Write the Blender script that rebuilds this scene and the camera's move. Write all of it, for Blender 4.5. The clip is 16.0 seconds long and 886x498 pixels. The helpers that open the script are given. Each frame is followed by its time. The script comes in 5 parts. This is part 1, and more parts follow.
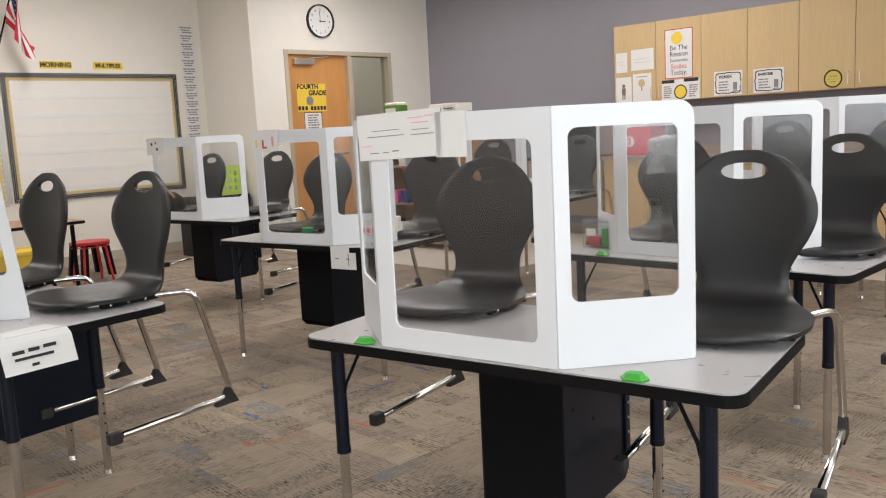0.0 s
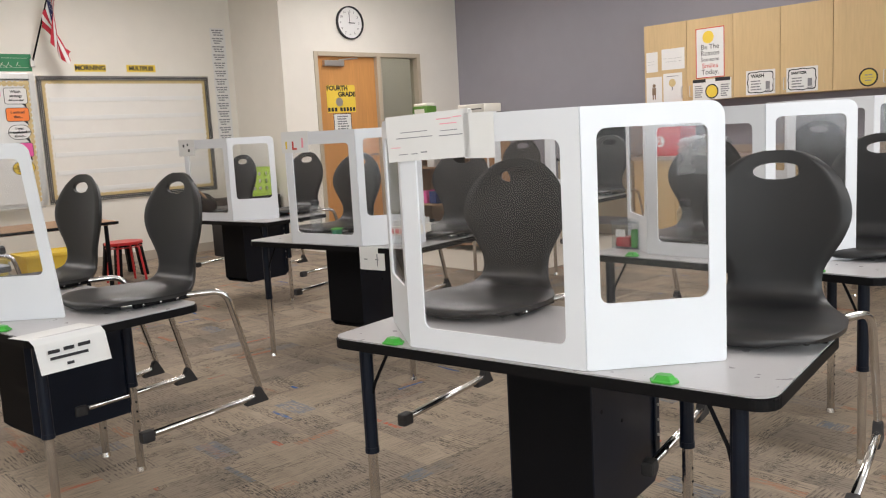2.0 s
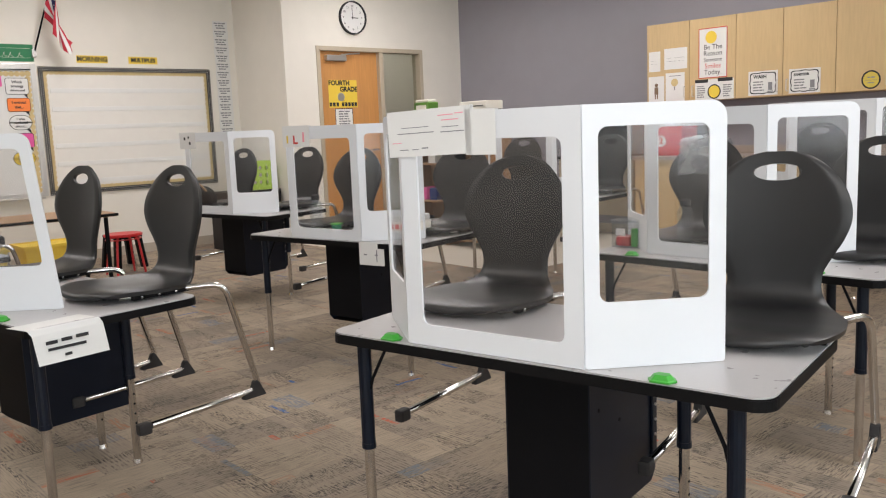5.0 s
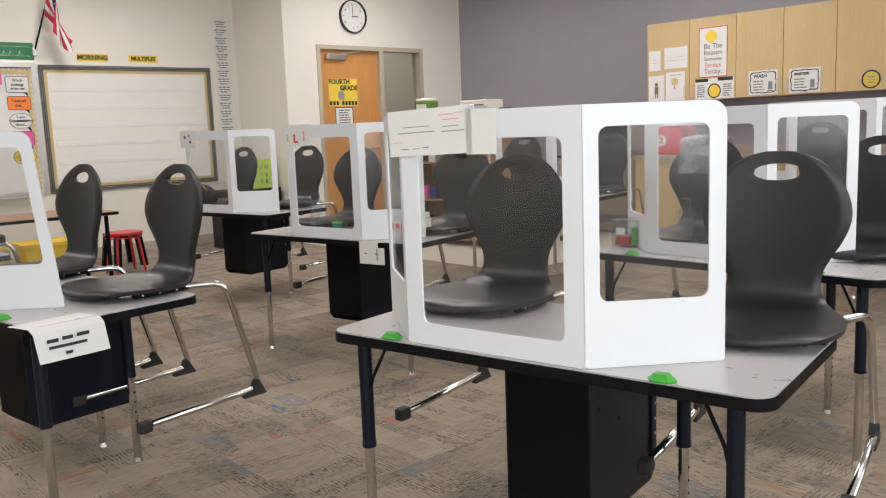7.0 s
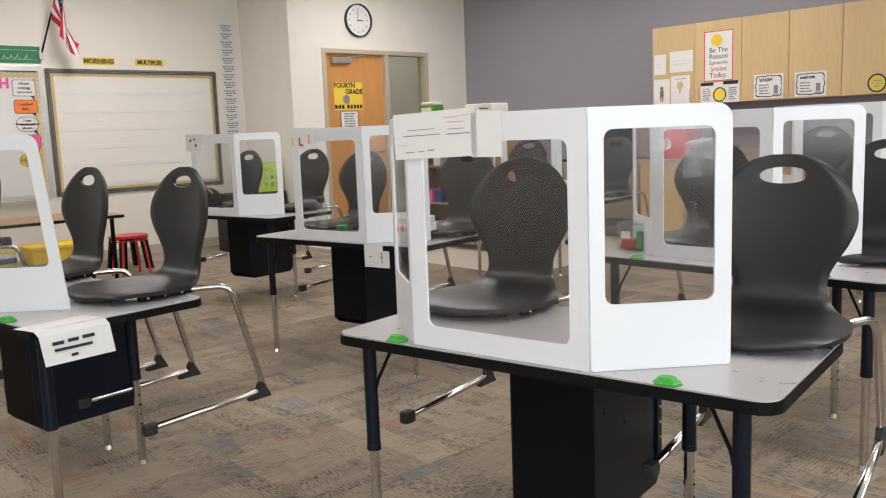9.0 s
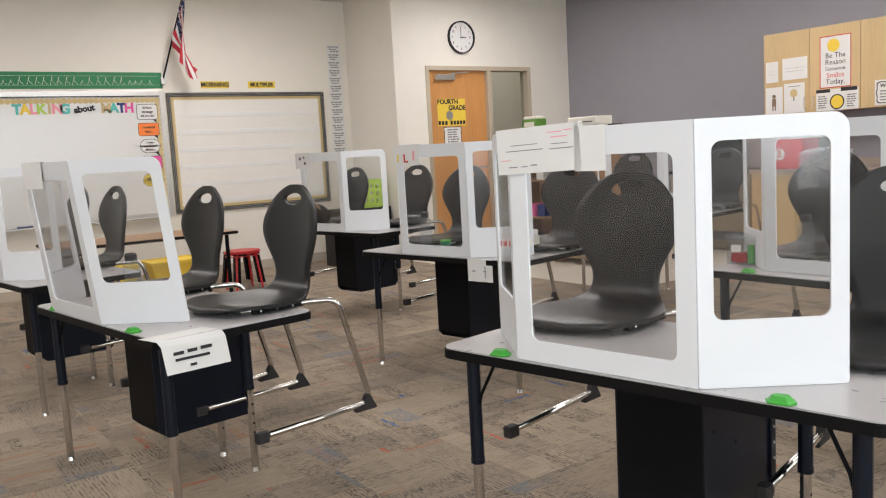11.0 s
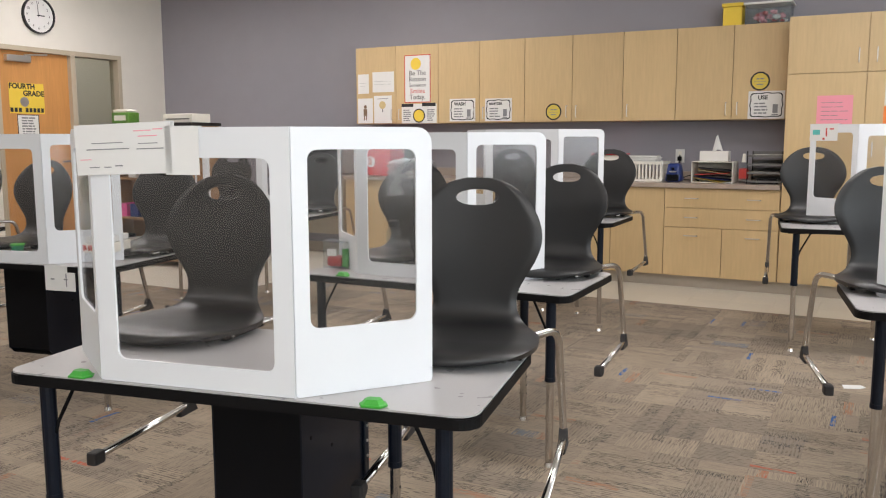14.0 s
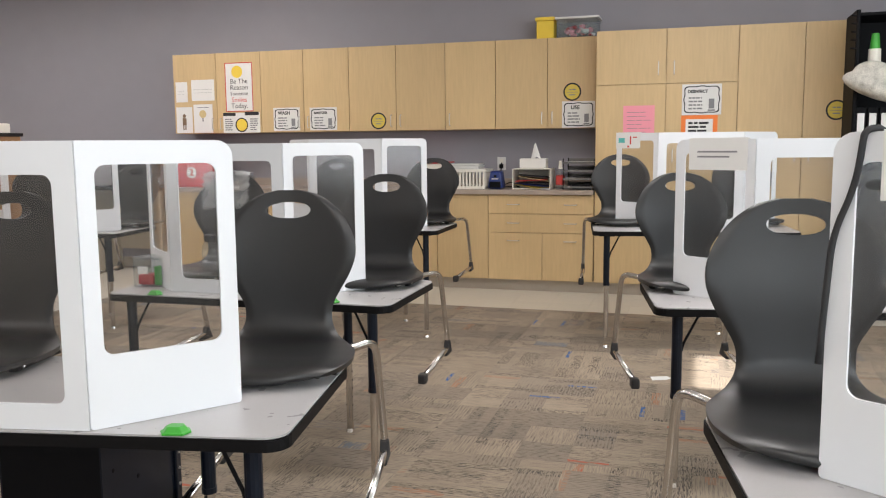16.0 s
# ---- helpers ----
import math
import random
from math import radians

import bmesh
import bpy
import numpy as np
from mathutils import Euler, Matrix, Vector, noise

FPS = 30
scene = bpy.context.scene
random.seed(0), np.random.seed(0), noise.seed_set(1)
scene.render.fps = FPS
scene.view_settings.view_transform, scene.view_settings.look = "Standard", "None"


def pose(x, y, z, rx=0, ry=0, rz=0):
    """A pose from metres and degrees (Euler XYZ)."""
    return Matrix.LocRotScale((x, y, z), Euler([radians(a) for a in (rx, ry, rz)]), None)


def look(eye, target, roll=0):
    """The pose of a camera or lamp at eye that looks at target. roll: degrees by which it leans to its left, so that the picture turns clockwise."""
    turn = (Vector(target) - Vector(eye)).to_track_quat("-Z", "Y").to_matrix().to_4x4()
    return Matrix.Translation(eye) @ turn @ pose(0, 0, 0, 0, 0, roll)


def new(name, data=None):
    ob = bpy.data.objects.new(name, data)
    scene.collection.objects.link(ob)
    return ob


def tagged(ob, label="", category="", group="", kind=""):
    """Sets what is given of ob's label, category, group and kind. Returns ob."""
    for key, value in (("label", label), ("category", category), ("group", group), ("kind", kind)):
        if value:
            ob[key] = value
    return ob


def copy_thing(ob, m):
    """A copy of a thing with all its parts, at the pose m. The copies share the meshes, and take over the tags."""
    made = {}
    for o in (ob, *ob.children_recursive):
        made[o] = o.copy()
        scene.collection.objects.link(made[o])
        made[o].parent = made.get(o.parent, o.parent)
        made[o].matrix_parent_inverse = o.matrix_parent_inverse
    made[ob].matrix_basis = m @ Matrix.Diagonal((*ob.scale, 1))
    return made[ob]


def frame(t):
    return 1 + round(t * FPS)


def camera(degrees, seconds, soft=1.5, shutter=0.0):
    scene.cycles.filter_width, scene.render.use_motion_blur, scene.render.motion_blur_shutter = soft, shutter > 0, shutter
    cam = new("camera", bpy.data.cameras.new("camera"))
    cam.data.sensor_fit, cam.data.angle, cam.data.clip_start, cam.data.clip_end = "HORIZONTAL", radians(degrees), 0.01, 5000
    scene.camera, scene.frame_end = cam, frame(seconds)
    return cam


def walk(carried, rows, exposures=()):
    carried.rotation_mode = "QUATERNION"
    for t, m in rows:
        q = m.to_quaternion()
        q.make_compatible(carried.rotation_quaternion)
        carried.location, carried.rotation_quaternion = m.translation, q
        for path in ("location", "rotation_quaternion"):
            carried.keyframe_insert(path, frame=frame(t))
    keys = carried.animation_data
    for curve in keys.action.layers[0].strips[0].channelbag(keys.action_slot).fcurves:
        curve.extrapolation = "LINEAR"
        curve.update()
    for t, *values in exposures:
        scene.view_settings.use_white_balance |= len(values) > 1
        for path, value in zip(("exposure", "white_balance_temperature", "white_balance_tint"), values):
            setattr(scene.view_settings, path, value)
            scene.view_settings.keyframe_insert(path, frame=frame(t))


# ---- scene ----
cam = camera(55.8, 16.0, soft=1.15)
PATH = [
    (0, (1.624, 0.263, 1.217), (0.205, 1.644, 0.935), -2.9),
    (0.5, (1.628, 0.261, 1.219), (0.205, 1.637, 0.932), -2.9),
    (1, (1.628, 0.26, 1.219), (0.19, 1.622, 0.936), -3.0),
    (1.5, (1.63, 0.259, 1.219), (0.173, 1.601, 0.94), -3.1),
    (2, (1.627, 0.262, 1.218), (0.16, 1.594, 0.941), -3.1),
    (2.5, (1.625, 0.263, 1.217), (0.151, 1.585, 0.934), -2.9),
    (3, (1.623, 0.266, 1.217), (0.15, 1.589, 0.933), -2.6),
    (3.5, (1.625, 0.262, 1.217), (0.153, 1.586, 0.929), -2.5),
    (4, (1.624, 0.264, 1.217), (0.154, 1.589, 0.933), -2.4),
    (6.5, (1.627, 0.262, 1.218), (0.168, 1.599, 0.93), -2.2),
    (7, (1.627, 0.26, 1.219), (0.162, 1.591, 0.931), -2.2),
    (7.5, (1.628, 0.257, 1.22), (0.159, 1.585, 0.933), -2.3),
    (8, (1.626, 0.26, 1.218), (0.16, 1.592, 0.938), -2.1),
    (10.5, (1.635, 0.253, 1.216), (0.072, 1.474, 0.956), -3.0),
    (11, (1.639, 0.248, 1.219), (0.01, 1.384, 0.986), -3.2),
    (11.5, (1.63, 0.256, 1.214), (-0.028, 1.352, 0.991), -3.5),
    (12, (1.631, 0.251, 1.218), (-0.018, 1.358, 0.984), -3.4),
    (12.5, (1.62, 0.265, 1.216), (0.061, 1.493, 0.965), -3.0),
    (13, (1.614, 0.276, 1.217), (0.16, 1.626, 0.968), -2.6),
    (13.5, (1.62, 0.269, 1.232), (0.426, 1.856, 0.997), -1.8),
    (14, (1.601, 0.305, 1.229), (0.668, 2.055, 0.969), -0.1),
    (14.5, (1.617, 0.312, 1.236), (0.844, 2.142, 1.003), 0.9),
    (15, (1.64, 0.316, 1.239), (1.04, 2.207, 0.991), 1.3),
    (15.5, (1.649, 0.328, 1.238), (1.048, 2.219, 0.985), 0.0),
    (16, (1.654, 0.344, 1.238), (1.08, 2.244, 0.995), -0.5),
]
walk(cam, [(t, look(eye, target, roll)) for t, eye, target, roll in PATH])

# ---------------------------------------------------------------- light
world = bpy.data.worlds.new("sky")
scene.world = world
world.use_nodes = True
wn = world.node_tree.nodes
sky = wn.new("ShaderNodeTexSky")
sky.sky_type = "NISHITA"
sky.sun_disc = False
sky.sun_elevation = radians(35)
sky.sun_rotation = radians(90)
wn["Background"].inputs["Strength"].default_value = 0.05
world.node_tree.links.new(sky.outputs[0], wn["Background"].inputs["Color"])
scene.view_settings.exposure = 1.36

SUN_FROM = Vector((0.82, 0.0, 0.574))
sun = new("sun", bpy.data.lights.new("sun", "SUN"))
sun.data.energy = 5.0
sun.data.angle = radians(0.5)
sun.data.color = (1.0, 0.985, 0.96)
sun.matrix_world = look(SUN_FROM, (0, 0, 0))

RIGHT_X, BACK_Y, CEIL = 5.2, -3.2, 3.03
WINDOW_ROWS = [(-2.95, -0.4), (0.2, 2.0), (2.5, 4.2), (4.65, 5.45)]
for a, b in WINDOW_ROWS:
    lamp = new("window_daylight", bpy.data.lights.new("window_daylight", "AREA"))
    lamp.data.shape, lamp.data.size, lamp.data.size_y = "RECTANGLE", b - a - 0.1, 1.5
    lamp.data.energy, lamp.data.color = 12.6 * (b - a), (0.86, 0.935, 1.0)
    lamp.matrix_world = look((RIGHT_X - 0.02, (a + b) / 2, 1.75), (0, (a + b) / 2, 1.55))
# lamp of the unseen back window, assumed from the right-hand chairs' cool sheen
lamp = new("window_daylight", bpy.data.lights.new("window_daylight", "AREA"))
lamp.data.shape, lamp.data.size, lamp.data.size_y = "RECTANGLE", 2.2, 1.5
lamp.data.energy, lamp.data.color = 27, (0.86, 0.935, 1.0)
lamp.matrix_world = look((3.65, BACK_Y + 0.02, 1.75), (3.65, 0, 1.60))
# added fill, no fixture: brightens the corridor wall behind the sidelight
lamp = new("corridor_lamp_light", bpy.data.lights.new("corridor_lamp_light", "AREA"))
lamp.data.shape, lamp.data.size, lamp.data.size_y = "RECTANGLE", 0.5, 1.1
lamp.data.energy, lamp.data.color = 3.8, (1.0, 0.95, 0.87)
lamp.matrix_world = look((-7.2, 7.9, 3.0), (-7.2, 7.9, 0))
TROFFERS = [(-5.7, 0.2), (-5.7, 3.2), (-4.9, 6.0), (-2.2, 0.0), (-2.2, 3.2), (-2.5, 6.2), (1.5, 0.0), (1.5, 3.2), (1.5, 5.3)]
for x, y in TROFFERS:
    lamp = new("ceiling_lamp_light", bpy.data.lights.new("ceiling_lamp_light", "AREA"))
    lamp.data.shape, lamp.data.size, lamp.data.size_y = "RECTANGLE", 1.1, 0.5
    lamp.data.energy, lamp.data.color = 12.4, (1.0, 0.957, 0.955)
    lamp.matrix_world = look((x, y, CEIL - 0.05), (x, y, 0))


# ---------------------------------------------------------------- materials
def mat(name, color, rough=0.5, metal=0.0, grain=0.0, scale=20.0, bump=0.0, bscale=200.0, spec=0.5, stretch=(1, 1, 1), clear=0.0, vary=0.0):
    """A principled material with noise in colour at two scales and a fine relief."""
    m = bpy.data.materials.new(name)
    m.use_nodes = True
    nt = m.node_tree
    n, l = nt.nodes, nt.links
    p = n["Principled BSDF"]
    p.inputs["Base Color"].default_value = (*color, 1)
    p.inputs["Roughness"].default_value = rough
    p.inputs["Metallic"].default_value = metal
    p.inputs["Specular IOR Level"].default_value = spec
    p.inputs["Coat Weight"].default_value = clear
    tc = n.new("ShaderNodeTexCoord")
    mp = n.new("ShaderNodeMapping")
    mp.inputs["Scale"].default_value = stretch
    l.new(tc.outputs["Object"], mp.inputs["Vector"])
    if grain:
        a = n.new("ShaderNodeTexNoise"); a.inputs["Scale"].default_value = scale; a.inputs["Detail"].default_value = 6
        b = n.new("ShaderNodeTexNoise"); b.inputs["Scale"].default_value = scale / 9; b.inputs["Detail"].default_value = 2
        l.new(mp.outputs[0], a.inputs["Vector"]); l.new(mp.outputs[0], b.inputs["Vector"])
        add = n.new("ShaderNodeMath"); add.operation = "ADD"
        l.new(a.outputs[0], add.inputs[0]); l.new(b.outputs[0], add.inputs[1])
        mr = n.new("ShaderNodeMapRange")
        mr.inputs[1].default_value, mr.inputs[2].default_value = 0.6, 1.4
        mr.inputs[3].default_value, mr.inputs[4].default_value = 1 - grain, 1 + grain
        l.new(add.outputs[0], mr.inputs[0])
        mx = n.new("ShaderNodeMix"); mx.data_type = "RGBA"; mx.blend_type = "MULTIPLY"; mx.inputs[0].default_value = 1
        mx.inputs[6].default_value = (*color, 1)
        out = mr.outputs[0]
        if vary:
            oi = n.new("ShaderNodeObjectInfo")
            vr = n.new("ShaderNodeMapRange")
            vr.inputs[3].default_value, vr.inputs[4].default_value = 1 - vary, 1 + vary
            l.new(oi.outputs["Random"], vr.inputs[0])
            mm = n.new("ShaderNodeMath"); mm.operation = "MULTIPLY"
            l.new(out, mm.inputs[0]); l.new(vr.outputs[0], mm.inputs[1])
            out = mm.outputs[0]
        l.new(out, mx.inputs[7])
        l.new(mx.outputs[2], p.inputs["Base Color"])
        rr = n.new("ShaderNodeMapRange")
        rr.inputs[1].default_value, rr.inputs[2].default_value = 0.3, 0.7
        rr.inputs[3].default_value, rr.inputs[4].default_value = max(rough - 0.03, 0.02), min(rough + 0.03, 1)
        l.new(b.outputs[0], rr.inputs[0]); l.new(rr.outputs[0], p.inputs["Roughness"])
    if bump:
        c = n.new("ShaderNodeTexNoise"); c.inputs["Scale"].default_value = bscale; c.inputs["Detail"].default_value = 3
        l.new(mp.outputs[0], c.inputs["Vector"])
        bp = n.new("ShaderNodeBump"); bp.inputs["Strength"].default_value = bump; bp.inputs["Distance"].default_value = 0.002
        l.new(c.outputs[0], bp.inputs["Height"]); l.new(bp.outputs[0], p.inputs["Normal"])
    return m


def carpet_material():
    """Loop-pile tile: light taupe ground, blocks of dark dashes, a few red, orange and blue threads."""
    m = bpy.data.materials.new("carpet")
    m.use_nodes = True
    nt = m.node_tree
    n, l = nt.nodes, nt.links
    p = n["Principled BSDF"]
    p.inputs["Roughness"].default_value = 0.95
    p.inputs["Specular IOR Level"].default_value = 0.1
    tc, oi = n.new("ShaderNodeTexCoord"), n.new("ShaderNodeObjectInfo")
    sh = n.new("ShaderNodeVectorMath"); sh.operation = "MULTIPLY_ADD"
    cb = n.new("ShaderNodeCombineXYZ")
    l.new(oi.outputs["Random"], cb.inputs[0]); l.new(oi.outputs["Random"], cb.inputs[1])
    l.new(cb.outputs[0], sh.inputs[0]); sh.inputs[1].default_value = (37, 53, 0)
    l.new(tc.outputs["Object"], sh.inputs[2])

    def ramp(value, lo, hi, a=0.0, b=1.0):
        r = n.new("ShaderNodeMapRange")
        for k, v in enumerate((lo, hi, a, b)):
            r.inputs[k + 1].default_value = v
        l.new(value, r.inputs[0])
        return r.outputs[0]

    # blocks a third of a tile wide whose pile runs one way or the other
    blk = n.new("ShaderNodeVectorMath"); blk.operation = "SNAP"
    blk.inputs[1].default_value = (0.203, 0.305, 10)
    l.new(sh.outputs[0], blk.inputs[0])
    bw = n.new("ShaderNodeTexWhiteNoise"); l.new(blk.outputs[0], bw.inputs["Vector"])
    turn = n.new("ShaderNodeMath"); turn.operation = "GREATER_THAN"; turn.inputs[1].default_value = 0.62
    l.new(bw.outputs["Value"], turn.inputs[0])
    sx = n.new("ShaderNodeSeparateXYZ"); l.new(sh.outputs[0], sx.inputs[0])
    cx = n.new("ShaderNodeCombineXYZ"); l.new(sx.outputs[1], cx.inputs[0]); l.new(sx.outputs[0], cx.inputs[1])
    run = n.new("ShaderNodeMix"); run.data_type = "VECTOR"
    l.new(turn.outputs[0], run.inputs[0]); l.new(sh.outputs[0], run.inputs[4]); l.new(cx.outputs[0], run.inputs[5])

    def streak(sx, sy, lo, hi, detail=2):
        mp = n.new("ShaderNodeMapping"); mp.inputs["Scale"].default_value = (sx, sy, 1)
        l.new(run.outputs[1], mp.inputs["Vector"])
        t = n.new("ShaderNodeTexNoise"); t.inputs["Scale"].default_value = 1; t.inputs["Detail"].default_value = detail
        l.new(mp.outputs[0], t.inputs["Vector"])
        return ramp(t.outputs[0], lo, hi)

    def cell(wx, wy, lo, hi):
        sn = n.new("ShaderNodeVectorMath"); sn.operation = "SNAP"
        sn.inputs[1].default_value = (wx, wy, 10)
        l.new(sh.outputs[0], sn.inputs[0])
        w = n.new("ShaderNodeTexWhiteNoise")
        l.new(sn.outputs[0], w.inputs["Vector"])
        return ramp(w.outputs["Value"], lo, hi)

    def times(a, b):
        x = n.new("ShaderNodeMath"); x.operation = "MULTIPLY"
        l.new(a, x.inputs[0]); l.new(b, x.inputs[1])
        return x.outputs[0]

    def mix(f, a, b):
        x = n.new("ShaderNodeMix"); x.data_type = "RGBA"
        l.new(f, x.inputs[0])
        if isinstance(a, tuple):
            x.inputs[6].default_value = (*a, 1)
        else:
            l.new(a, x.inputs[6])
        x.inputs[7].default_value = (*b, 1)
        return x.outputs[2]

    col = mix(streak(3, 3, 0.35, 0.65), (0.385, 0.310, 0.232), (0.332, 0.266, 0.200))
    col = mix(cell(0.203, 0.305, 0.45, 1.05), col, (0.262, 0.216, 0.174))
    col = mix(streak(10, 240, 0.46, 0.70, 3), col, (0.225, 0.185, 0.147))
    rs = n.new("ShaderNodeSeparateXYZ"); l.new(run.outputs[1], rs.inputs[0])
    wv = n.new("ShaderNodeMath"); wv.operation = "MULTIPLY"; wv.inputs[1].default_value = 2 * math.pi / 0.0152
    sn = n.new("ShaderNodeMath"); sn.operation = "SINE"
    l.new(rs.outputs[1], wv.inputs[0]); l.new(wv.outputs[0], sn.inputs[0])
    rows = ramp(sn.outputs[0], -0.1, 0.5)
    col = mix(times(times(cell(0.203, 0.1525, 0.40, 0.80), rows), streak(30, 90, 0.48, 0.60, 4)), col, (0.125, 0.103, 0.086))
    col = mix(times(times(cell(0.1525, 0.203, 0.45, 0.9), rows), streak(12, 90, 0.48, 0.62, 4)), col, (0.16, 0.133, 0.110))
    col = mix(times(cell(0.305, 0.0508, 0.62, 0.92), streak(30, 300, 0.52, 0.58, 3)), col, (0.065, 0.057, 0.052))
    col = mix(times(cell(0.203, 0.1017, 0.962, 0.998), streak(18, 130, 0.42, 0.55)), col, (0.175, 0.19, 0.215))
    col = mix(times(cell(0.203, 0.0203, 0.9962, 0.9970), streak(14, 110, 0.42, 0.52)), col, (0.45, 0.12, 0.075))
    col = mix(times(cell(0.153, 0.0203, 0.9975, 0.998), streak(16, 110, 0.42, 0.52)), col, (0.06, 0.125, 0.30))
    col = mix(times(cell(0.203, 0.0406, 0.968, 0.99), streak(14, 150, 0.45, 0.55)), col, (0.36, 0.195, 0.125))
    tone = ramp(oi.outputs["Random"], 0, 1, 0.90, 1.10)
    mx = n.new("ShaderNodeMix"); mx.data_type = "RGBA"; mx.blend_type = "MULTIPLY"; mx.inputs[0].default_value = 1
    l.new(col, mx.inputs[6]); l.new(tone, mx.inputs[7])
    l.new(mx.outputs[2], p.inputs["Base Color"])
    t = n.new("ShaderNodeTexNoise"); t.inputs["Scale"].default_value = 420
    l.new(tc.outputs["Object"], t.inputs["Vector"])
    bp = n.new("ShaderNodeBump"); bp.inputs["Strength"].default_value = 0.7; bp.inputs["Distance"].default_value = 0.004
    l.new(t.outputs[0], bp.inputs["Height"]); l.new(bp.outputs[0], p.inputs["Normal"])
    return m


def glass_material(name, tint=(1, 1, 1), gloss=0.08, haze=0.06):
    """Thin clear sheet: see-through, with a weak gloss and a trace of haze."""
    m = bpy.data.materials.new(name)
    m.use_nodes = True
    nt = m.node_tree
    n, l = nt.nodes, nt.links
    n.remove(n["Principled BSDF"])
    tr = n.new("ShaderNodeBsdfTransparent"); tr.inputs[0].default_value = (*tint, 1)
    gl = n.new("ShaderNodeBsdfGlossy"); gl.inputs["Roughness"].default_value = 0.14
    df = n.new("ShaderNodeBsdfDiffuse"); df.inputs[0].default_value = (0.8, 0.8, 0.8, 1)
    lw = n.new("ShaderNodeLayerWeight"); lw.inputs[0].default_value = 0.5
    pw = n.new("ShaderNodeMath"); pw.operation = "POWER"; pw.inputs[1].default_value = 3.0
    fr = n.new("ShaderNodeMath"); fr.operation = "MULTIPLY_ADD"; fr.inputs[1].default_value = 0.27; fr.inputs[2].default_value = 0.028
    l.new(lw.outputs["Facing"], pw.inputs[0]); l.new(pw.outputs[0], fr.inputs[0])
    m1, m2 = n.new("ShaderNodeMixShader"), n.new("ShaderNodeMixShader")
    t = n.new("ShaderNodeTexNoise"); t.inputs["Scale"].default_value = 7; t.inputs["Detail"].default_value = 5
    tc = n.new("ShaderNodeTexCoord"); l.new(tc.outputs["Object"], t.inputs["Vector"])
    hr = n.new("ShaderNodeMapRange"); hr.inputs[1].default_value, hr.inputs[2].default_value = 0.35, 0.75
    hr.inputs[3].default_value, hr.inputs[4].default_value = haze * 0.4, haze * 1.8
    l.new(t.outputs[0], hr.inputs[0])
    l.new(hr.outputs[0], m1.inputs[0]); l.new(tr.outputs[0], m1.inputs[1]); l.new(df.outputs[0], m1.inputs[2])
    l.new(fr.outputs[0], m2.inputs[0]); l.new(m1.outputs[0], m2.inputs[1]); l.new(gl.outputs[0], m2.inputs[2])
    l.new(m2.outputs[0], n["Material Output"].inputs["Surface"])
    return m


def glow(name, color, strength):
    m = mat(name, color)
    p = m.node_tree.nodes["Principled BSDF"]
    p.inputs["Emission Color"].default_value = (*color, 1)
    p.inputs["Emission Strength"].default_value = strength
    return m


WALL = mat("wall_paint", (0.74, 0.70, 0.63), 0.7, grain=0.03, scale=6, bump=0.25, bscale=160)
PURPLE = mat("purple_paint", (0.275, 0.262, 0.292), 0.65, grain=0.04, scale=5, bump=0.25, bscale=160)
CEILING = mat("ceiling_tile", (0.78, 0.77, 0.74), 0.9, grain=0.05, scale=60, bump=0.5, bscale=90)
CARPET = carpet_material()
VINYL = mat("vinyl_tile", (0.58, 0.53, 0.45), 0.35, grain=0.06, scale=25, vary=0.03)
BASE = mat("rubber_base", (0.43, 0.37, 0.30), 0.6, grain=0.05)
MAPLE = mat("maple", (0.56, 0.398, 0.205), 0.42, grain=0.09, scale=9, stretch=(6, 6, 0.6), bump=0.05, vary=0.035)
DOORWOOD = mat("door_wood", (0.56, 0.265, 0.085), 0.42, grain=0.14, scale=10, stretch=(6, 6, 0.5))
FRAME = mat("door_frame_paint", (0.47, 0.40, 0.30), 0.45, grain=0.03)
COUNTER = mat("counter_laminate", (0.36, 0.29, 0.24), 0.4, grain=0.12, scale=120)
DARK = mat("dark_edge", (0.018, 0.016, 0.016), 0.55, grain=0.1, spec=0.25)
LAMINATE = mat("grey_laminate", (0.43, 0.415, 0.415), 0.30, grain=0.03, scale=180, bump=0.02)
RUBBER = mat("grey_black_rubber", (0.028, 0.026, 0.026), 0.6, grain=0.12, spec=0.3)
EDGE = mat("black_rubber_edge", (0.006, 0.0056, 0.006), 0.55, grain=0.08, spec=0.11)
SHELL = mat("charcoal_plastic", (0.0095, 0.0095, 0.010), 0.42, grain=0.06, scale=40, bump=0.015, bscale=140, spec=0.58)
CHROME = mat("chrome", (0.62, 0.60, 0.58), 0.16, metal=1.0, grain=0.05, scale=30)
BLACKMETAL = mat("black_metal", (0.0045, 0.0045, 0.0055), 0.55, grain=0.1, spec=0.10)
NAVY = mat("navy_metal", (0.0034, 0.0058, 0.0125), 0.42, grain=0.16, scale=14, bump=0.1, spec=0.24)
BOARD = mat("white_board", (0.69, 0.70, 0.72), 0.5, grain=0.012, scale=8)
FILM = glass_material("clear_film", (0.93, 0.93, 0.93), haze=0.007)
GLASS = glass_material("window_glass", (0.9, 0.92, 0.9), haze=0.02)
CLEAR = glass_material("clear_plastic", (0.88, 0.91, 0.92), haze=0.06)
PAPER = mat("white_paper", (0.70, 0.69, 0.67), 0.8, grain=0.02)
INK = mat("black_ink", (0.02, 0.02, 0.022), 0.7)
GREYINK = mat("pencil_grey", (0.22, 0.22, 0.23), 0.8)
REDINK = mat("red_ink", (0.55, 0.05, 0.04), 0.7)
DULLYELLOW = mat("dull_yellow_card", (0.62, 0.47, 0.08), 0.75, grain=0.05)
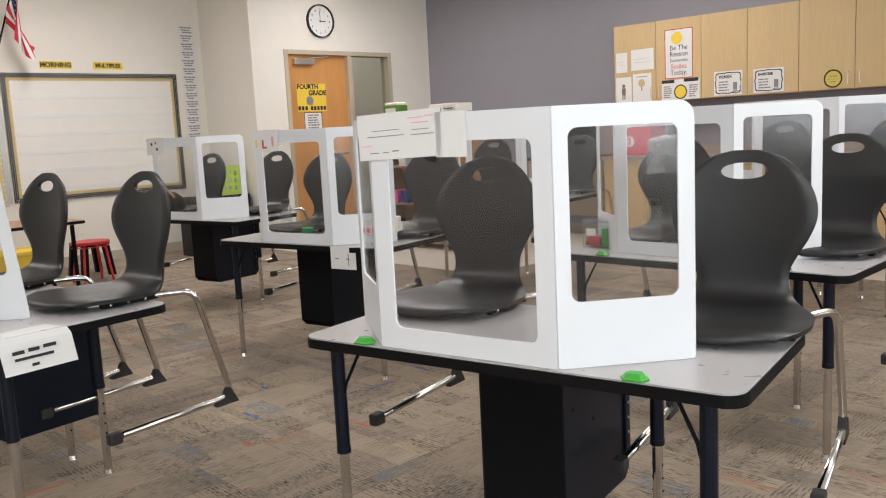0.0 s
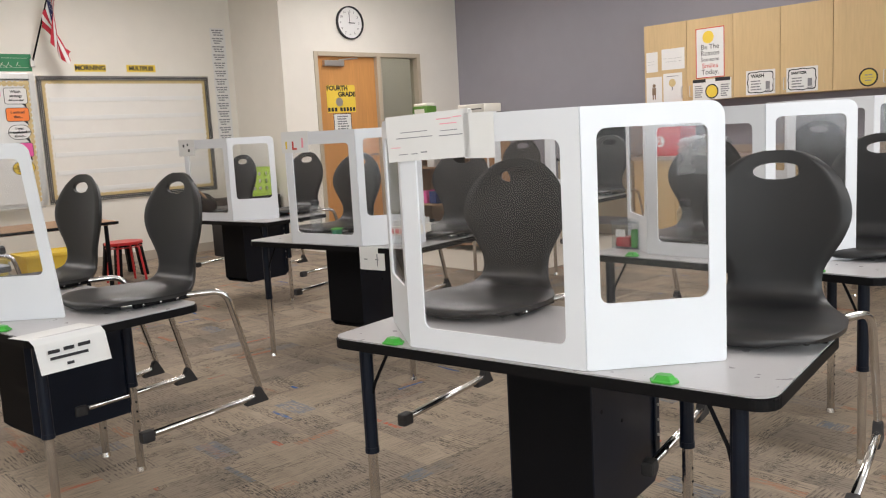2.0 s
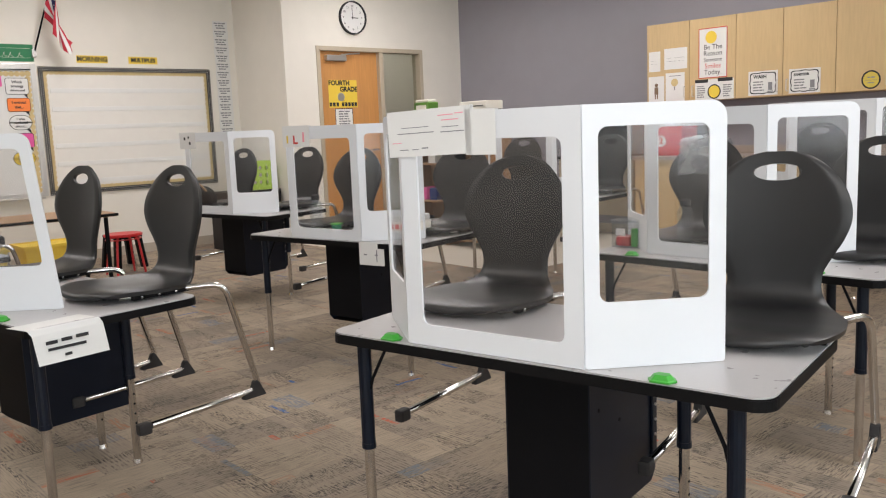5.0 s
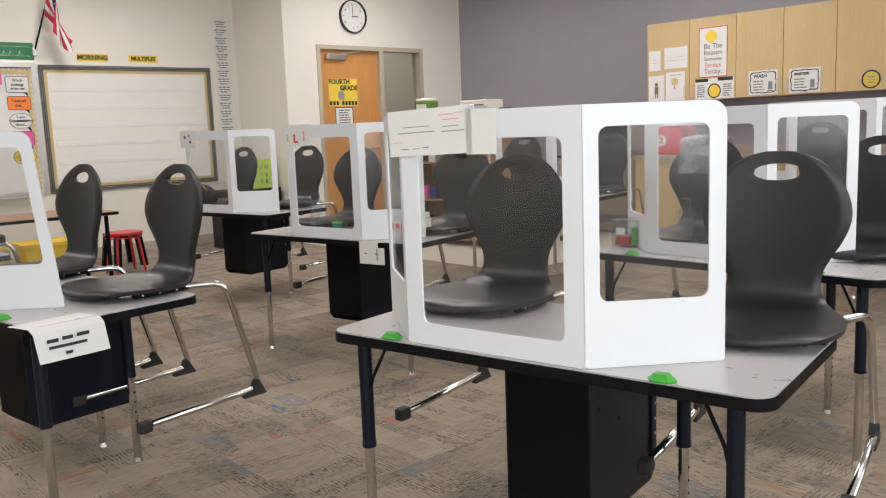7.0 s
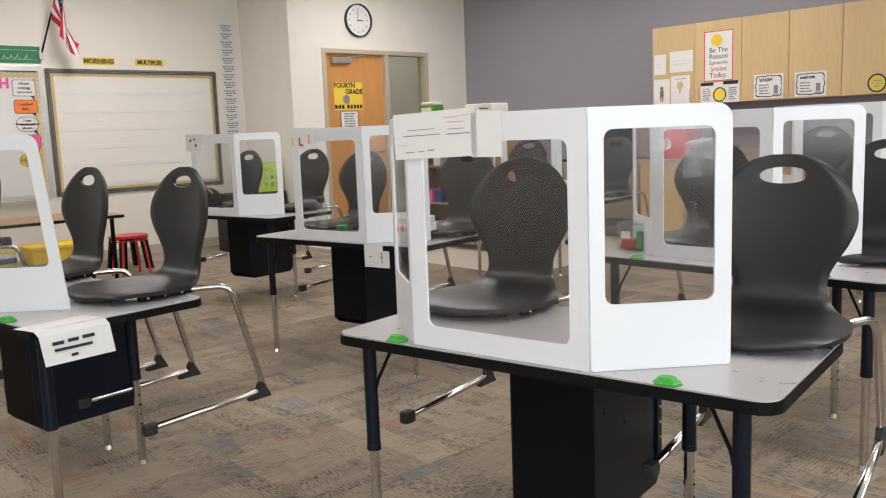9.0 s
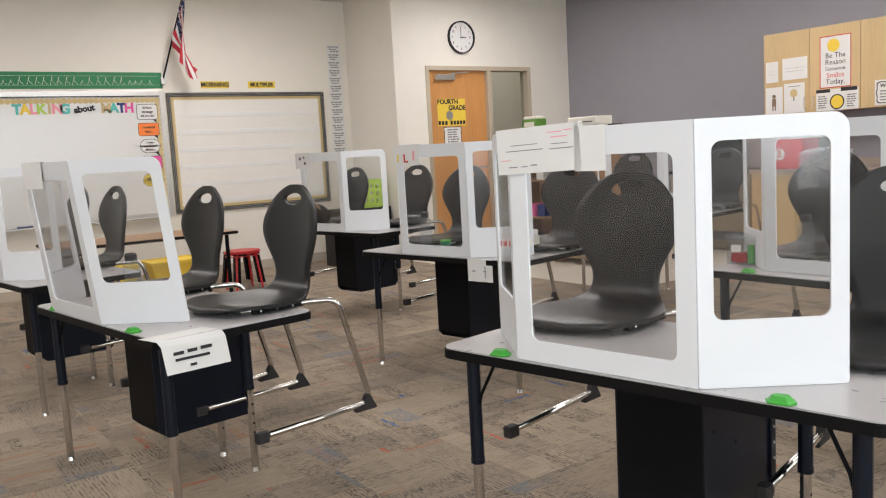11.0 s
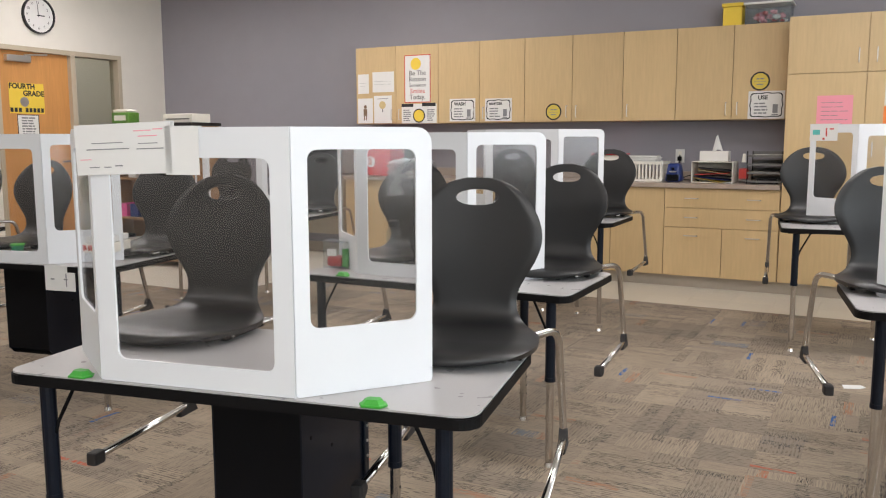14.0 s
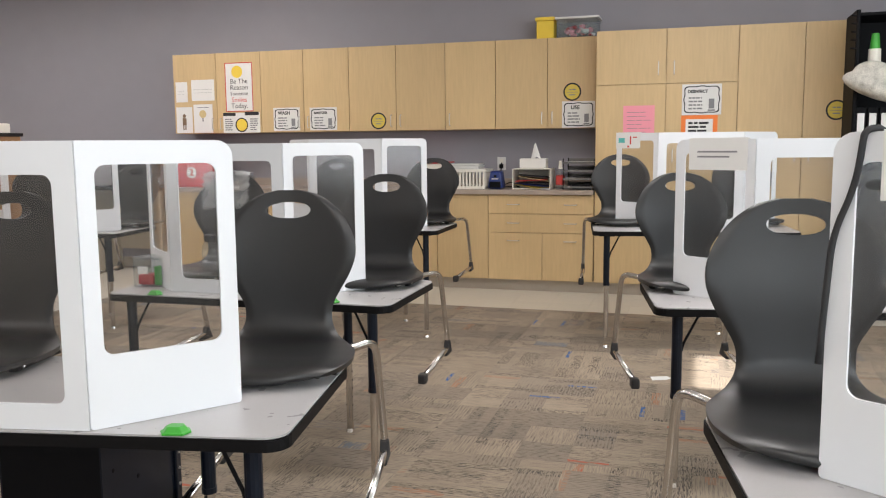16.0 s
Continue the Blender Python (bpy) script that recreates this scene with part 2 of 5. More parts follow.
YELLOW = mat("yellow_card", (0.78, 0.55, 0.06), 0.7, grain=0.03)
GREEN = mat("green_plastic", (0.04, 0.32, 0.03), 0.4, grain=0.05)
WBOARD = mat("whiteboard_enamel", (0.68, 0.675, 0.66), 0.18, grain=0.015, scale=3)
PANEL = mat("pocket_chart", (0.72, 0.69, 0.645), 0.75, grain=0.03, scale=8)
ALU = mat("aluminium", (0.6, 0.58, 0.55), 0.35, metal=0.9, grain=0.04)
CHALKGREEN = mat("green_strip", (0.02, 0.19, 0.075), 0.6, grain=0.10, scale=30)
RED = mat("red_plastic", (0.50, 0.02, 0.025), 0.35, grain=0.04)
BLUE = mat("blue_plastic", (0.012, 0.03, 0.16), 0.35, grain=0.04)
PINK = mat("pink_card", (0.80, 0.30, 0.36), 0.75)
MAGENTA = mat("magenta_card", (0.72, 0.10, 0.33), 0.75)
ORANGE = mat("orange_card", (0.85, 0.22, 0.05), 0.75)
LIME = mat("lime_plastic", (0.40, 0.58, 0.08), 0.45)
GOLD = mat("gold_scallop", (0.56, 0.43, 0.21), 0.7, grain=0.15, scale=40)
CREAM = mat("cream_plastic", (0.76, 0.72, 0.64), 0.5, grain=0.03)
SKIN = mat("tan_wood", (0.33, 0.19, 0.10), 0.5, grain=0.1, stretch=(1, 6, 1))
FLAGRED = mat("flag_red", (0.45, 0.02, 0.04), 0.8)
FLAGBLUE = mat("flag_blue", (0.02, 0.025, 0.10), 0.8)
TEAL = mat("teal_card", (0.10, 0.45, 0.42), 0.75)
BROWN = mat("brown_print", (0.20, 0.13, 0.08), 0.8)
LAMPGLOW = glow("lamp_diffuser", (1.0, 0.95, 0.90), 0.8)
# for the unseen sheets added behind the panes to hold back the sun
SUN_MASK = mat("roller_shade", (0.55, 0.53, 0.50), 0.9, grain=0.05)


# ---------------------------------------------------------------- mesh tools
def link(name, bm, material, parent=None, label="", smooth=False):
    me = bpy.data.meshes.new(name)
    bm.to_mesh(me)
    bm.free()
    me.materials.append(material)
    if smooth:
        for f in me.polygons:
            f.use_smooth = True
    ob = new(name, me)
    if parent is not None:
        ob.parent = parent
    if label:
        ob["label"] = label
    return ob


def part(name, bm, material, parent, label="", smooth=False):
    return link(name, bm, material, parent, label, smooth)


def thing(name, m, label, category, group=""):
    """An empty at the base of a thing, which parents its parts."""
    ob = new(name)
    ob.empty_display_size = 0.05
    ob.matrix_basis = m
    return tagged(ob, label, category, group)


def box(bm, lo, hi, bevel=0.0, m=None):
    lo, hi = Vector(lo), Vector(hi)
    c, d = (lo + hi) / 2, hi - lo
    made = bmesh.ops.create_cube(bm, size=1, matrix=Matrix.Translation(c) @ Matrix.Diagonal((*d, 1)))
    verts = made["verts"]
    if bevel:
        edges = {e for v in verts for e in v.link_edges}
        r = bmesh.ops.bevel(bm, geom=list(edges), offset=bevel, segments=2, affect="EDGES", profile=0.6)
        verts = list({v for f in r["faces"] for v in f.verts} | {v for v in verts if v.is_valid})
    if m is not None:
        bmesh.ops.transform(bm, matrix=m, verts=[v for v in verts if v.is_valid])
    return bm


def solid(lo, hi, bevel=0.0):
    return box(bmesh.new(), lo, hi, bevel)


def rod(bm, a, b, r, r2=None, n=12):
    a, b = Vector(a), Vector(b)
    m = Matrix.Translation((a + b) / 2) @ (b - a).to_track_quat("Z", "Y").to_matrix().to_4x4()
    bmesh.ops.create_cone(bm, cap_ends=True, segments=n, radius1=r, radius2=r if r2 is None else r2, depth=(b - a).length, matrix=m)
    return bm


def rounded_path(points, radius, steps=6):
    """The points with their corners turned into arcs."""
    out = [Vector(points[0])]
    for a, b, c in zip(points, points[1:], points[2:]):
        a, b, c = Vector(a), Vector(b), Vector(c)
        r = min(radius, (a - b).length * 0.49, (c - b).length * 0.49)
        p, q = b + (a - b).normalized() * r, b + (c - b).normalized() * r
        for k in range(steps + 1):
            t = k / steps
            out.append((1 - t) ** 2 * p + 2 * t * (1 - t) * b + t * t * q)
    return out + [Vector(points[-1])]


def tube(bm, points, r, n=10):
    rings = []
    up = Vector((0.013, 0.021, 1))
    for k, p in enumerate(points):
        d = (points[min(k + 1, len(points) - 1)] - points[max(k - 1, 0)]).normalized()
        side = d.cross(up)
        if side.length < 0.05:
            side = d.cross(Vector((1, 0, 0)))
        side.normalize()
        if rings and side.dot(last) < 0:
            side.negate()
        last = side
        top = side.cross(d)
        rings.append([bm.verts.new(p + r * (math.cos(2 * math.pi * i / n) * side + math.sin(2 * math.pi * i / n) * top)) for i in range(n)])
    for a, b in zip(rings, rings[1:]):
        for i in range(n):
            bm.faces.new((a[i], a[(i + 1) % n], b[(i + 1) % n], b[i]))
    bm.faces.new(rings[0])
    bm.faces.new(rings[-1][::-1])
    bmesh.ops.recalc_face_normals(bm, faces=bm.faces)
    return bm


def round_rect(x0, y0, x1, y1, r, n=5):
    """Corner-rounded rectangle, anticlockwise; r may be one radius or four (from the lower left, anticlockwise)."""
    rs = r if isinstance(r, (tuple, list)) else (r,) * 4
    out = []
    for (cx, cy, a0), q in zip(((x0, y0, 180), (x1, y0, 270), (x1, y1, 0), (x0, y1, 90)), rs):
        sx, sy = (1 if cx == x0 else -1), (1 if cy == y0 else -1)
        for k in range(n + 1 if q else 1):
            a = radians(a0 + (90 * k / n if q else 0))
            out.append((cx + sx * q + q * math.cos(a), cy + sy * q + q * math.sin(a)))
    return out


def prism(bm, outline, z0, z1, m=None, bevel=0.0):
    """A flat outline (x, y) raised from z0 to z1."""
    low = [bm.verts.new((x, y, z0)) for x, y in outline]
    high = [bm.verts.new((x, y, z1)) for x, y in outline]
    n = len(outline)
    bm.faces.new(low[::-1])
    top = bm.faces.new(high)
    for i in range(n):
        bm.faces.new((low[i], low[(i + 1) % n], high[(i + 1) % n], high[i]))
    if bevel:
        bmesh.ops.bevel(bm, geom=list(top.edges), offset=bevel, segments=2, affect="EDGES")
    if m is not None:
        bmesh.ops.transform(bm, matrix=m, verts=[v for v in bm.verts if v in set(low + high)] if not bevel else bm.verts)
    return bm


def holed(bm, outer, holes, z0, z1):
    """A sheet with openings: outlines (x, y), raised from z0 to z1."""
    loops = []
    edges = []
    for ring in (outer, *holes):
        vs = [bm.verts.new((x, y, z0)) for x, y in ring]
        loops.append(vs)
        edges += [bm.edges.new((vs[i], vs[(i + 1) % len(vs)])) for i in range(len(vs))]
    bmesh.ops.triangle_fill(bm, use_beauty=True, edges=edges)
    faces = list(bm.faces)
    for f in faces:
        if f.normal.z < 0:
            f.normal_flip()
    r = bmesh.ops.extrude_face_region(bm, geom=faces)
    bmesh.ops.translate(bm, verts=[v for v in r["geom"] if isinstance(v, bmesh.types.BMVert)], vec=(0, 0, z1 - z0))
    bmesh.ops.recalc_face_normals(bm, faces=bm.faces)
    return bm


def upright(bm):
    """Turns a sheet drawn in x, y into one that stands: x stays, y becomes up, its face looks to -y."""
    bmesh.ops.transform(bm, matrix=Matrix.Rotation(radians(90), 4, "X"), verts=bm.verts)
    return bm


def text(body, size, material, parent, m, name="lettering", depth=0.0006, bold=0.0):
    c = bpy.data.curves.new(name, "FONT")
    c.body, c.size, c.extrude, c.align_x, c.align_y, c.offset = body, size, depth, "CENTER", "CENTER", bold
    c.resolution_u = 3
    tmp = bpy.data.objects.new(name, c)
    scene.collection.objects.link(tmp)
    me = bpy.data.meshes.new_from_object(tmp.evaluated_get(bpy.context.evaluated_depsgraph_get()))
    bpy.data.objects.remove(tmp)
    me.materials.clear()
    me.materials.append(material)
    ob = new(name, me)
    ob.parent = parent
    ob.matrix_basis = m
    return ob


def on_sheet(x, y, d=0.002):
    """A place on an upright sheet that faces -y: x along it, y up it, d in front."""
    return Matrix.Translation((x, -d, y)) @ Matrix.Rotation(radians(90), 4, "X")


def bars(parent, material, rows, name="writing", d=0.002, thick=0.0006):
    """Unreadable writing as plain bars: rows of x, z, length, height."""
    bm = bmesh.new()
    for x, z, w, h in rows:
        box(bm, (x, -d - thick, z), (x + w, -d, z + h))
    return tagged(part(name, bm, material, parent), kind="stuff")


def lines_of(x0, z0, w, h, n, rng, fill=0.55, words=3):
    rows = []
    step = h / n
    for k in range(n):
        x, end = x0, x0 + w * rng.uniform(0.7, 1.0)
        while x < end - w * 0.06:
            b = min(w * rng.uniform(0.5, 1.5) / words, end - x)
            rows.append((x, z0 + h - (k + 1) * step + step * 0.2, b, step * fill))
            x += b + w * 0.05
    return rows


# ---------------------------------------------------------------- the room
WB_X, DOOR_X, JOG_Y, PURPLE_Y, CARPET_END = -7.33, -6.28, 5.25, 7.87, 6.55
DOOR_Y0, DOOR_Y1, DOOR_TOP = 5.66, 7.22, 2.18


def structure(name, bm, material, label):
    return tagged(link(name, bm, material), label, kind="structure")


floor = structure("floor", solid((WB_X - 0.2, BACK_Y - 0.2, -0.12), (RIGHT_X + 0.2, PURPLE_Y + 0.2, -0.006)), BASE, "classroom floor slab under carpet and vinyl tiles")
structure("ceiling", solid((WB_X - 0.2, BACK_Y - 0.2, CEIL), (RIGHT_X + 0.2, PURPLE_Y + 0.2, CEIL + 0.12)), CEILING, "white acoustic classroom ceiling")
structure("wall_west", solid((WB_X - 0.18, BACK_Y - 0.2, -0.006), (WB_X, JOG_Y + 0.15, CEIL)), WALL, "cream painted wall behind the whiteboards")
structure("wall_return", solid((WB_X, JOG_Y, -0.006), (DOOR_X, JOG_Y + 0.15, CEIL)), WALL, "short cream wall stepping forward to the door")
bm = bmesh.new()
box(bm, (DOOR_X - 0.18, JOG_Y + 0.15, -0.006), (DOOR_X, DOOR_Y0, CEIL))
box(bm, (DOOR_X - 0.18, DOOR_Y1, -0.006), (DOOR_X, PURPLE_Y, CEIL))
box(bm, (DOOR_X - 0.18, DOOR_Y0, DOOR_TOP), (DOOR_X, DOOR_Y1, CEIL))
structure("wall_door", bm, WALL, "cream painted block wall round the classroom door")
structure("wall_north", solid((DOOR_X - 0.18, PURPLE_Y, -0.006), (RIGHT_X + 0.2, PURPLE_Y + 0.18, CEIL)), PURPLE, "grey purple painted wall behind the cabinets")
bm = bmesh.new()
# unseen opening, put in to give the chair backs their sheen
UNSEEN_WINDOW = (2.5, 4.8)
for lo, hi in (((WB_X, -0.006), (UNSEEN_WINDOW[0], CEIL)), ((UNSEEN_WINDOW[1], -0.006), (RIGHT_X + 0.2, CEIL)), ((UNSEEN_WINDOW[0], -0.006), (UNSEEN_WINDOW[1], 0.95)), ((UNSEEN_WINDOW[0], 2.60), (UNSEEN_WINDOW[1], CEIL))):
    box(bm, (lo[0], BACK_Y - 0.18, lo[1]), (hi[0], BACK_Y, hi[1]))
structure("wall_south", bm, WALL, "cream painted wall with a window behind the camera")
a, b = UNSEEN_WINDOW
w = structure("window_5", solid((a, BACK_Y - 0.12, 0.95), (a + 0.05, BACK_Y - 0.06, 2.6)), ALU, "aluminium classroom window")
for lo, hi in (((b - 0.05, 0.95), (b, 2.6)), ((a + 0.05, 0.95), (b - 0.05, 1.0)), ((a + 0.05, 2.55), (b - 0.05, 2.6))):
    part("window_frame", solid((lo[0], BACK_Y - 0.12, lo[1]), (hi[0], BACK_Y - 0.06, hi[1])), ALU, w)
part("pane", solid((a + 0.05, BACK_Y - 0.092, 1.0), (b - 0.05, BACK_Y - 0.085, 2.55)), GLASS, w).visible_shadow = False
# added sheet, closes this window to the sky
part("roller_shade", solid((a, BACK_Y - 0.134, 0.96), (b, BACK_Y - 0.13, 2.59)), SUN_MASK, w)
bm = bmesh.new()
ys = [BACK_Y] + [v for w in WINDOW_ROWS for v in w] + [PURPLE_Y]
for a, b in zip(ys[::2], ys[1::2]):
    box(bm, (RIGHT_X, a, -0.006), (RIGHT_X + 0.18, b, CEIL))
for a, b in WINDOW_ROWS:
    box(bm, (RIGHT_X, a, -0.006), (RIGHT_X + 0.18, b, 0.95))
    box(bm, (RIGHT_X, a, 2.60), (RIGHT_X + 0.18, b, CEIL))
structure("wall_east", bm, WALL, "cream painted wall with daylight windows")
for k, (a, b) in enumerate(WINDOW_ROWS):
    w = structure(f"window_{k + 1}", solid((RIGHT_X + 0.06, a, 0.95), (RIGHT_X + 0.12, a + 0.05, 2.6)), ALU, "aluminium classroom window")
    for lo, hi in (((0.06, b - 0.05, 0.95), (0.12, b, 2.6)), ((0.06, a + 0.05, 0.95), (0.12, b - 0.05, 1.0)), ((0.06, a + 0.05, 2.55), (0.12, b - 0.05, 2.6))):
        part("window_frame", solid((RIGHT_X + lo[0], lo[1], lo[2]), (RIGHT_X + hi[0], hi[1], hi[2])), ALU, w)
    pane = part("pane", solid((RIGHT_X + 0.085, a + 0.05, 1.0), (RIGHT_X + 0.092, b - 0.05, 2.55)), GLASS, w)
    pane.visible_shadow = False
    # added sheets block the sun; the fourth one's gap shapes the floor patch
    gap = 0.0 if k < 3 else 0.29
    part("roller_shade", solid((RIGHT_X + 0.13, a, 0.96), (RIGHT_X + 0.134, b, 2.59 - gap)), SUN_MASK, w)
for x, y in TROFFERS:
    lamp = thing("ceiling_light", pose(x, y, CEIL), "white recessed ceiling light panel", "ceiling light", "ceiling lights")
    part("frame", holed(bmesh.new(), round_rect(-0.61, -0.31, 0.61, 0.31, 0), [round_rect(-0.57, -0.27, 0.57, 0.27, 0)], -0.03, -0.001), ALU, lamp)
    part("diffuser", solid((-0.57, -0.27, -0.02), (0.57, 0.27, -0.004)), LAMPGLOW, lamp)

# rubber wall base
bm = bmesh.new()
box(bm, (WB_X, BACK_Y, 0), (WB_X + 0.008, JOG_Y, 0.10))
box(bm, (WB_X + 0.008, JOG_Y - 0.008, 0), (DOOR_X + 0.008, JOG_Y, 0.10))
box(bm, (DOOR_X, JOG_Y, 0), (DOOR_X + 0.008, DOOR_Y0, 0.10))
box(bm, (DOOR_X, DOOR_Y1, 0), (DOOR_X + 0.008, PURPLE_Y, 0.10))
box(bm, (DOOR_X + 0.008, PURPLE_Y - 0.008, 0), (-2.85, PURPLE_Y, 0.10))
structure("baseboard", bm, BASE, "tan rubber wall base")

# door with sidelight
door = structure("door_1", solid((DOOR_X - 0.09, DOOR_Y0 + 0.05, 0.01), (DOOR_X - 0.045, 6.54, 2.13), 0.002), DOORWOOD, "closed orange wooden classroom door with a poster")
for lo, hi in (((-0.13, DOOR_Y0, 0), (0.012, DOOR_Y0 + 0.05, DOOR_TOP)), ((-0.13, 6.54, 0), (0.012, 6.60, 2.13)), ((-0.13, DOOR_Y1 - 0.05, 0), (0.012, DOOR_Y1, DOOR_TOP)),
               ((-0.13, DOOR_Y0 + 0.05, 2.13), (0.012, DOOR_Y1 - 0.05, DOOR_TOP)), ((-0.13, 6.60, 0), (0.012, 7.17, 0.16))):
    part("door_frame", solid((DOOR_X + lo[0], lo[1], lo[2]), (DOOR_X + hi[0], hi[1], hi[2]), 0.004), FRAME, door)
part("sidelight_pane", solid((DOOR_X - 0.075, 6.60, 0.16), (DOOR_X - 0.068, 7.17, 2.13)), GLASS, door)
bm = solid((DOOR_X - 0.045, 5.80, 2.02), (DOOR_X + 0.01, 6.07, 2.085), 0.006)
rod(bm, (DOOR_X + 0.0, 6.0, 2.09), (DOOR_X + 0.02, 6.25, 2.11), 0.008)
part("door_closer", bm, ALU, door, "silver door closer")
bm = bmesh.new()
rod(bm, (DOOR_X - 0.045, 6.46, 1.0), (DOOR_X + 0.02, 6.46, 1.0), 0.012)
rod(bm, (DOOR_X + 0.02, 6.47, 1.0), (DOOR_X + 0.02, 6.36, 1.0), 0.010)
part("door_handle", bm, CHROME, door)
hall = structure("wall_corridor", solid((DOOR_X - 1.9, 5.4, -0.006), (DOOR_X - 1.8, 9.0, CEIL)), WALL, "plain corridor wall beyond the door glass")
# unseen shell round the corridor, added so no sky light leaks into the sidelight
bm = solid((DOOR_X - 1.8, 5.5, -0.12), (DOOR_X - 0.18, 9.0, -0.006))
box(bm, (DOOR_X - 1.8, 5.41, -0.12), (DOOR_X - 0.18, 5.5, CEIL)); box(bm, (DOOR_X - 1.8, 9.0, -0.12), (DOOR_X - 0.18, 9.1, CEIL))
box(bm, (DOOR_X - 0.28, PURPLE_Y + 0.18, -0.006), (DOOR_X - 0.18, 9.0, CEIL))
box(bm, (DOOR_X - 1.8, 5.5, CEIL), (DOOR_X - 0.18, 9.0, CEIL + 0.1))
structure("floor_corridor", bm, WALL, "corridor floor and ceiling")

# ---------------------------------------------------------------- tables
def rot(x, y, z, deg):
    return pose(x, y, z, 0, 0, deg)


LEN, WID, THICK, TOP, SLEEVE = 1.20, 0.60, 0.030, 0.67, 0.335


def make_table():
    """Origin at the near left corner on the floor, x along the near edge."""
    t = thing("student_table", pose(0, 0, 0), "grey laminate student table with black edge and adjustable legs", "table", "student tables")
    rim = round_rect(0, 0, LEN, WID, 0.05, 6)
    part("tabletop", prism(bmesh.new(), round_rect(0.004, 0.004, LEN - 0.004, WID - 0.004, 0.047, 6), TOP - 0.004, TOP), LAMINATE, t, "speckled grey laminate top")
    part("edge_band", prism(bmesh.new(), rim, TOP - THICK, TOP - 0.004, bevel=0.003), EDGE, t, "black rubber edge band")
    for x, y in ((0.085, 0.055), (LEN - 0.085, 0.055), (0.57, WID - 0.09), (0.83, WID - 0.09)):
        bm = rod(bmesh.new(), (x, y, SLEEVE), (x, y, TOP - THICK), 0.019, n=14)
        leg = part("leg", bm, NAVY, t, "dark adjustable upper leg")
        bm = rod(bmesh.new(), (x, y, 0.012), (x, y, SLEEVE), 0.0145, n=14)
        part("leg_insert", bm, CHROME, leg, "chrome lower leg tube")
        for k in range(5 if y > 0.3 else 0):
            part("peg_hole", rod(bmesh.new(), (x - 0.0152, y, 0.12 + 0.038 * k), (x + 0.0152, y, 0.12 + 0.038 * k), 0.0042, n=8), BLACKMETAL, leg)
        part("collar", rod(bmesh.new(), (x, y, SLEEVE - 0.004), (x, y, SLEEVE + 0.012), 0.0205, n=14), NAVY, leg)
        part("glide", rod(bmesh.new(), (x, y, 0), (x, y, 0.016), 0.019, 0.015, n=12), CHROME, leg)
        s = 1 if x < LEN / 2 else -1
        if y > 0.3:
            continue
        part("brace", tube(bmesh.new(), [Vector((x + s * 0.016, y, 0.505)), Vector((x + s * 0.024, y + 0.003, 0.535)), Vector((x + s * 0.075, y + 0.012, TOP - THICK - 0.006)), Vector((x + s * 0.105, y + 0.016, TOP - THICK - 0.004))], 0.0048, 8), BLACKMETAL, t)
        part("mounting_plate", solid((x - 0.045, y - 0.035, TOP - THICK - 0.005), (x + 0.045, y + 0.05, TOP - THICK - 0.0005), 0.001), BLACKMETAL, t)
    part("apron_rail", solid((0.16, WID - 0.13, TOP - THICK - 0.028), (LEN - 0.16, WID - 0.11, TOP - THICK - 0.001), 0.003), BLACKMETAL, t)
    return t


def make_book_box():
    """Open-ended metal tray that hangs below a table; origin at its near top left corner."""
    t = thing("book_box", pose(0, 0, 0), "black and navy metal book box hung below a student table", "book box", "book boxes")
    w, d, h = 0.25, 0.41, 0.46
    bm = bmesh.new()
    prof = [(0, 0), (0, -h + 0.03), (0.03, -h), (d - 0.03, -h), (d, -h + 0.03), (d, 0)]
    for x in (0, w - 0.004):
        a = [bm.verts.new((x, y, z)) for y, z in prof]
        b = [bm.verts.new((x + 0.004, y, z)) for y, z in prof]
        bm.faces.new(a); bm.faces.new(b[::-1])
        for i in range(6):
            bm.faces.new((a[i], b[i], b[(i + 1) % 6], a[(i + 1) % 6]))
    bmesh.ops.recalc_face_normals(bm, faces=bm.faces)
    part("side_panel", bm, NAVY, t, "navy painted steel side")
    part("front_panel", solid((0.004, 0.0, -h + 0.03), (w - 0.004, 0.004, 0), 0.001), BLACKMETAL, t, "black steel front")
    part("bottom_panel", solid((0.004, 0.03, -h), (w - 0.004, d - 0.03, -h + 0.004)), BLACKMETAL, t)
    part("back_panel", solid((0.004, d - 0.004, -h + 0.03), (w - 0.004, d, -0.2)), BLACKMETAL, t)
    for k in range(7):
        part("rivet", rod(bmesh.new(), (w + 0.007, d - 0.021, -0.05 - 0.045 * k), (w + 0.011, d - 0.021, -0.05 - 0.045 * k), 0.0045, n=8), ALU, t)
    for y, z in ((0.05, -0.15), (0.17, -0.21), (0.27, -0.15)):
        part("bolt_hole", rod(bmesh.new(), (w - 0.001, y, z), (w + 0.0012, y, z), 0.0055, n=8), EDGE, t)
    part("top_flange", solid((0.006, 0.006, -0.006), (w - 0.006, d - 0.006, -0.001)), BLACKMETAL, t)
    part("stiffener", solid((w + 0.0005, d - 0.036, -h + 0.05), (w + 0.008, d - 0.006, -0.02), 0.003), NAVY, t)
    return t


# ---------------------------------------------------------------- chairs
PROFILE = [(-0.318, 0.004), (-0.326, 0.011), (-0.324, 0.022), (-0.307, 0.032), (-0.266, 0.038), (-0.20, 0.036), (-0.12, 0.030), (-0.03, 0.028), (0.03, 0.034), (0.066, 0.054),
           (0.082, 0.085), (0.087, 0.123), (0.089, 0.165), (0.091, 0.211), (0.095, 0.258), (0.102, 0.305), (0.110, 0.348), (0.117, 0.386), (0.122, 0.413), (0.126, 0.432), (0.128, 0.443)]
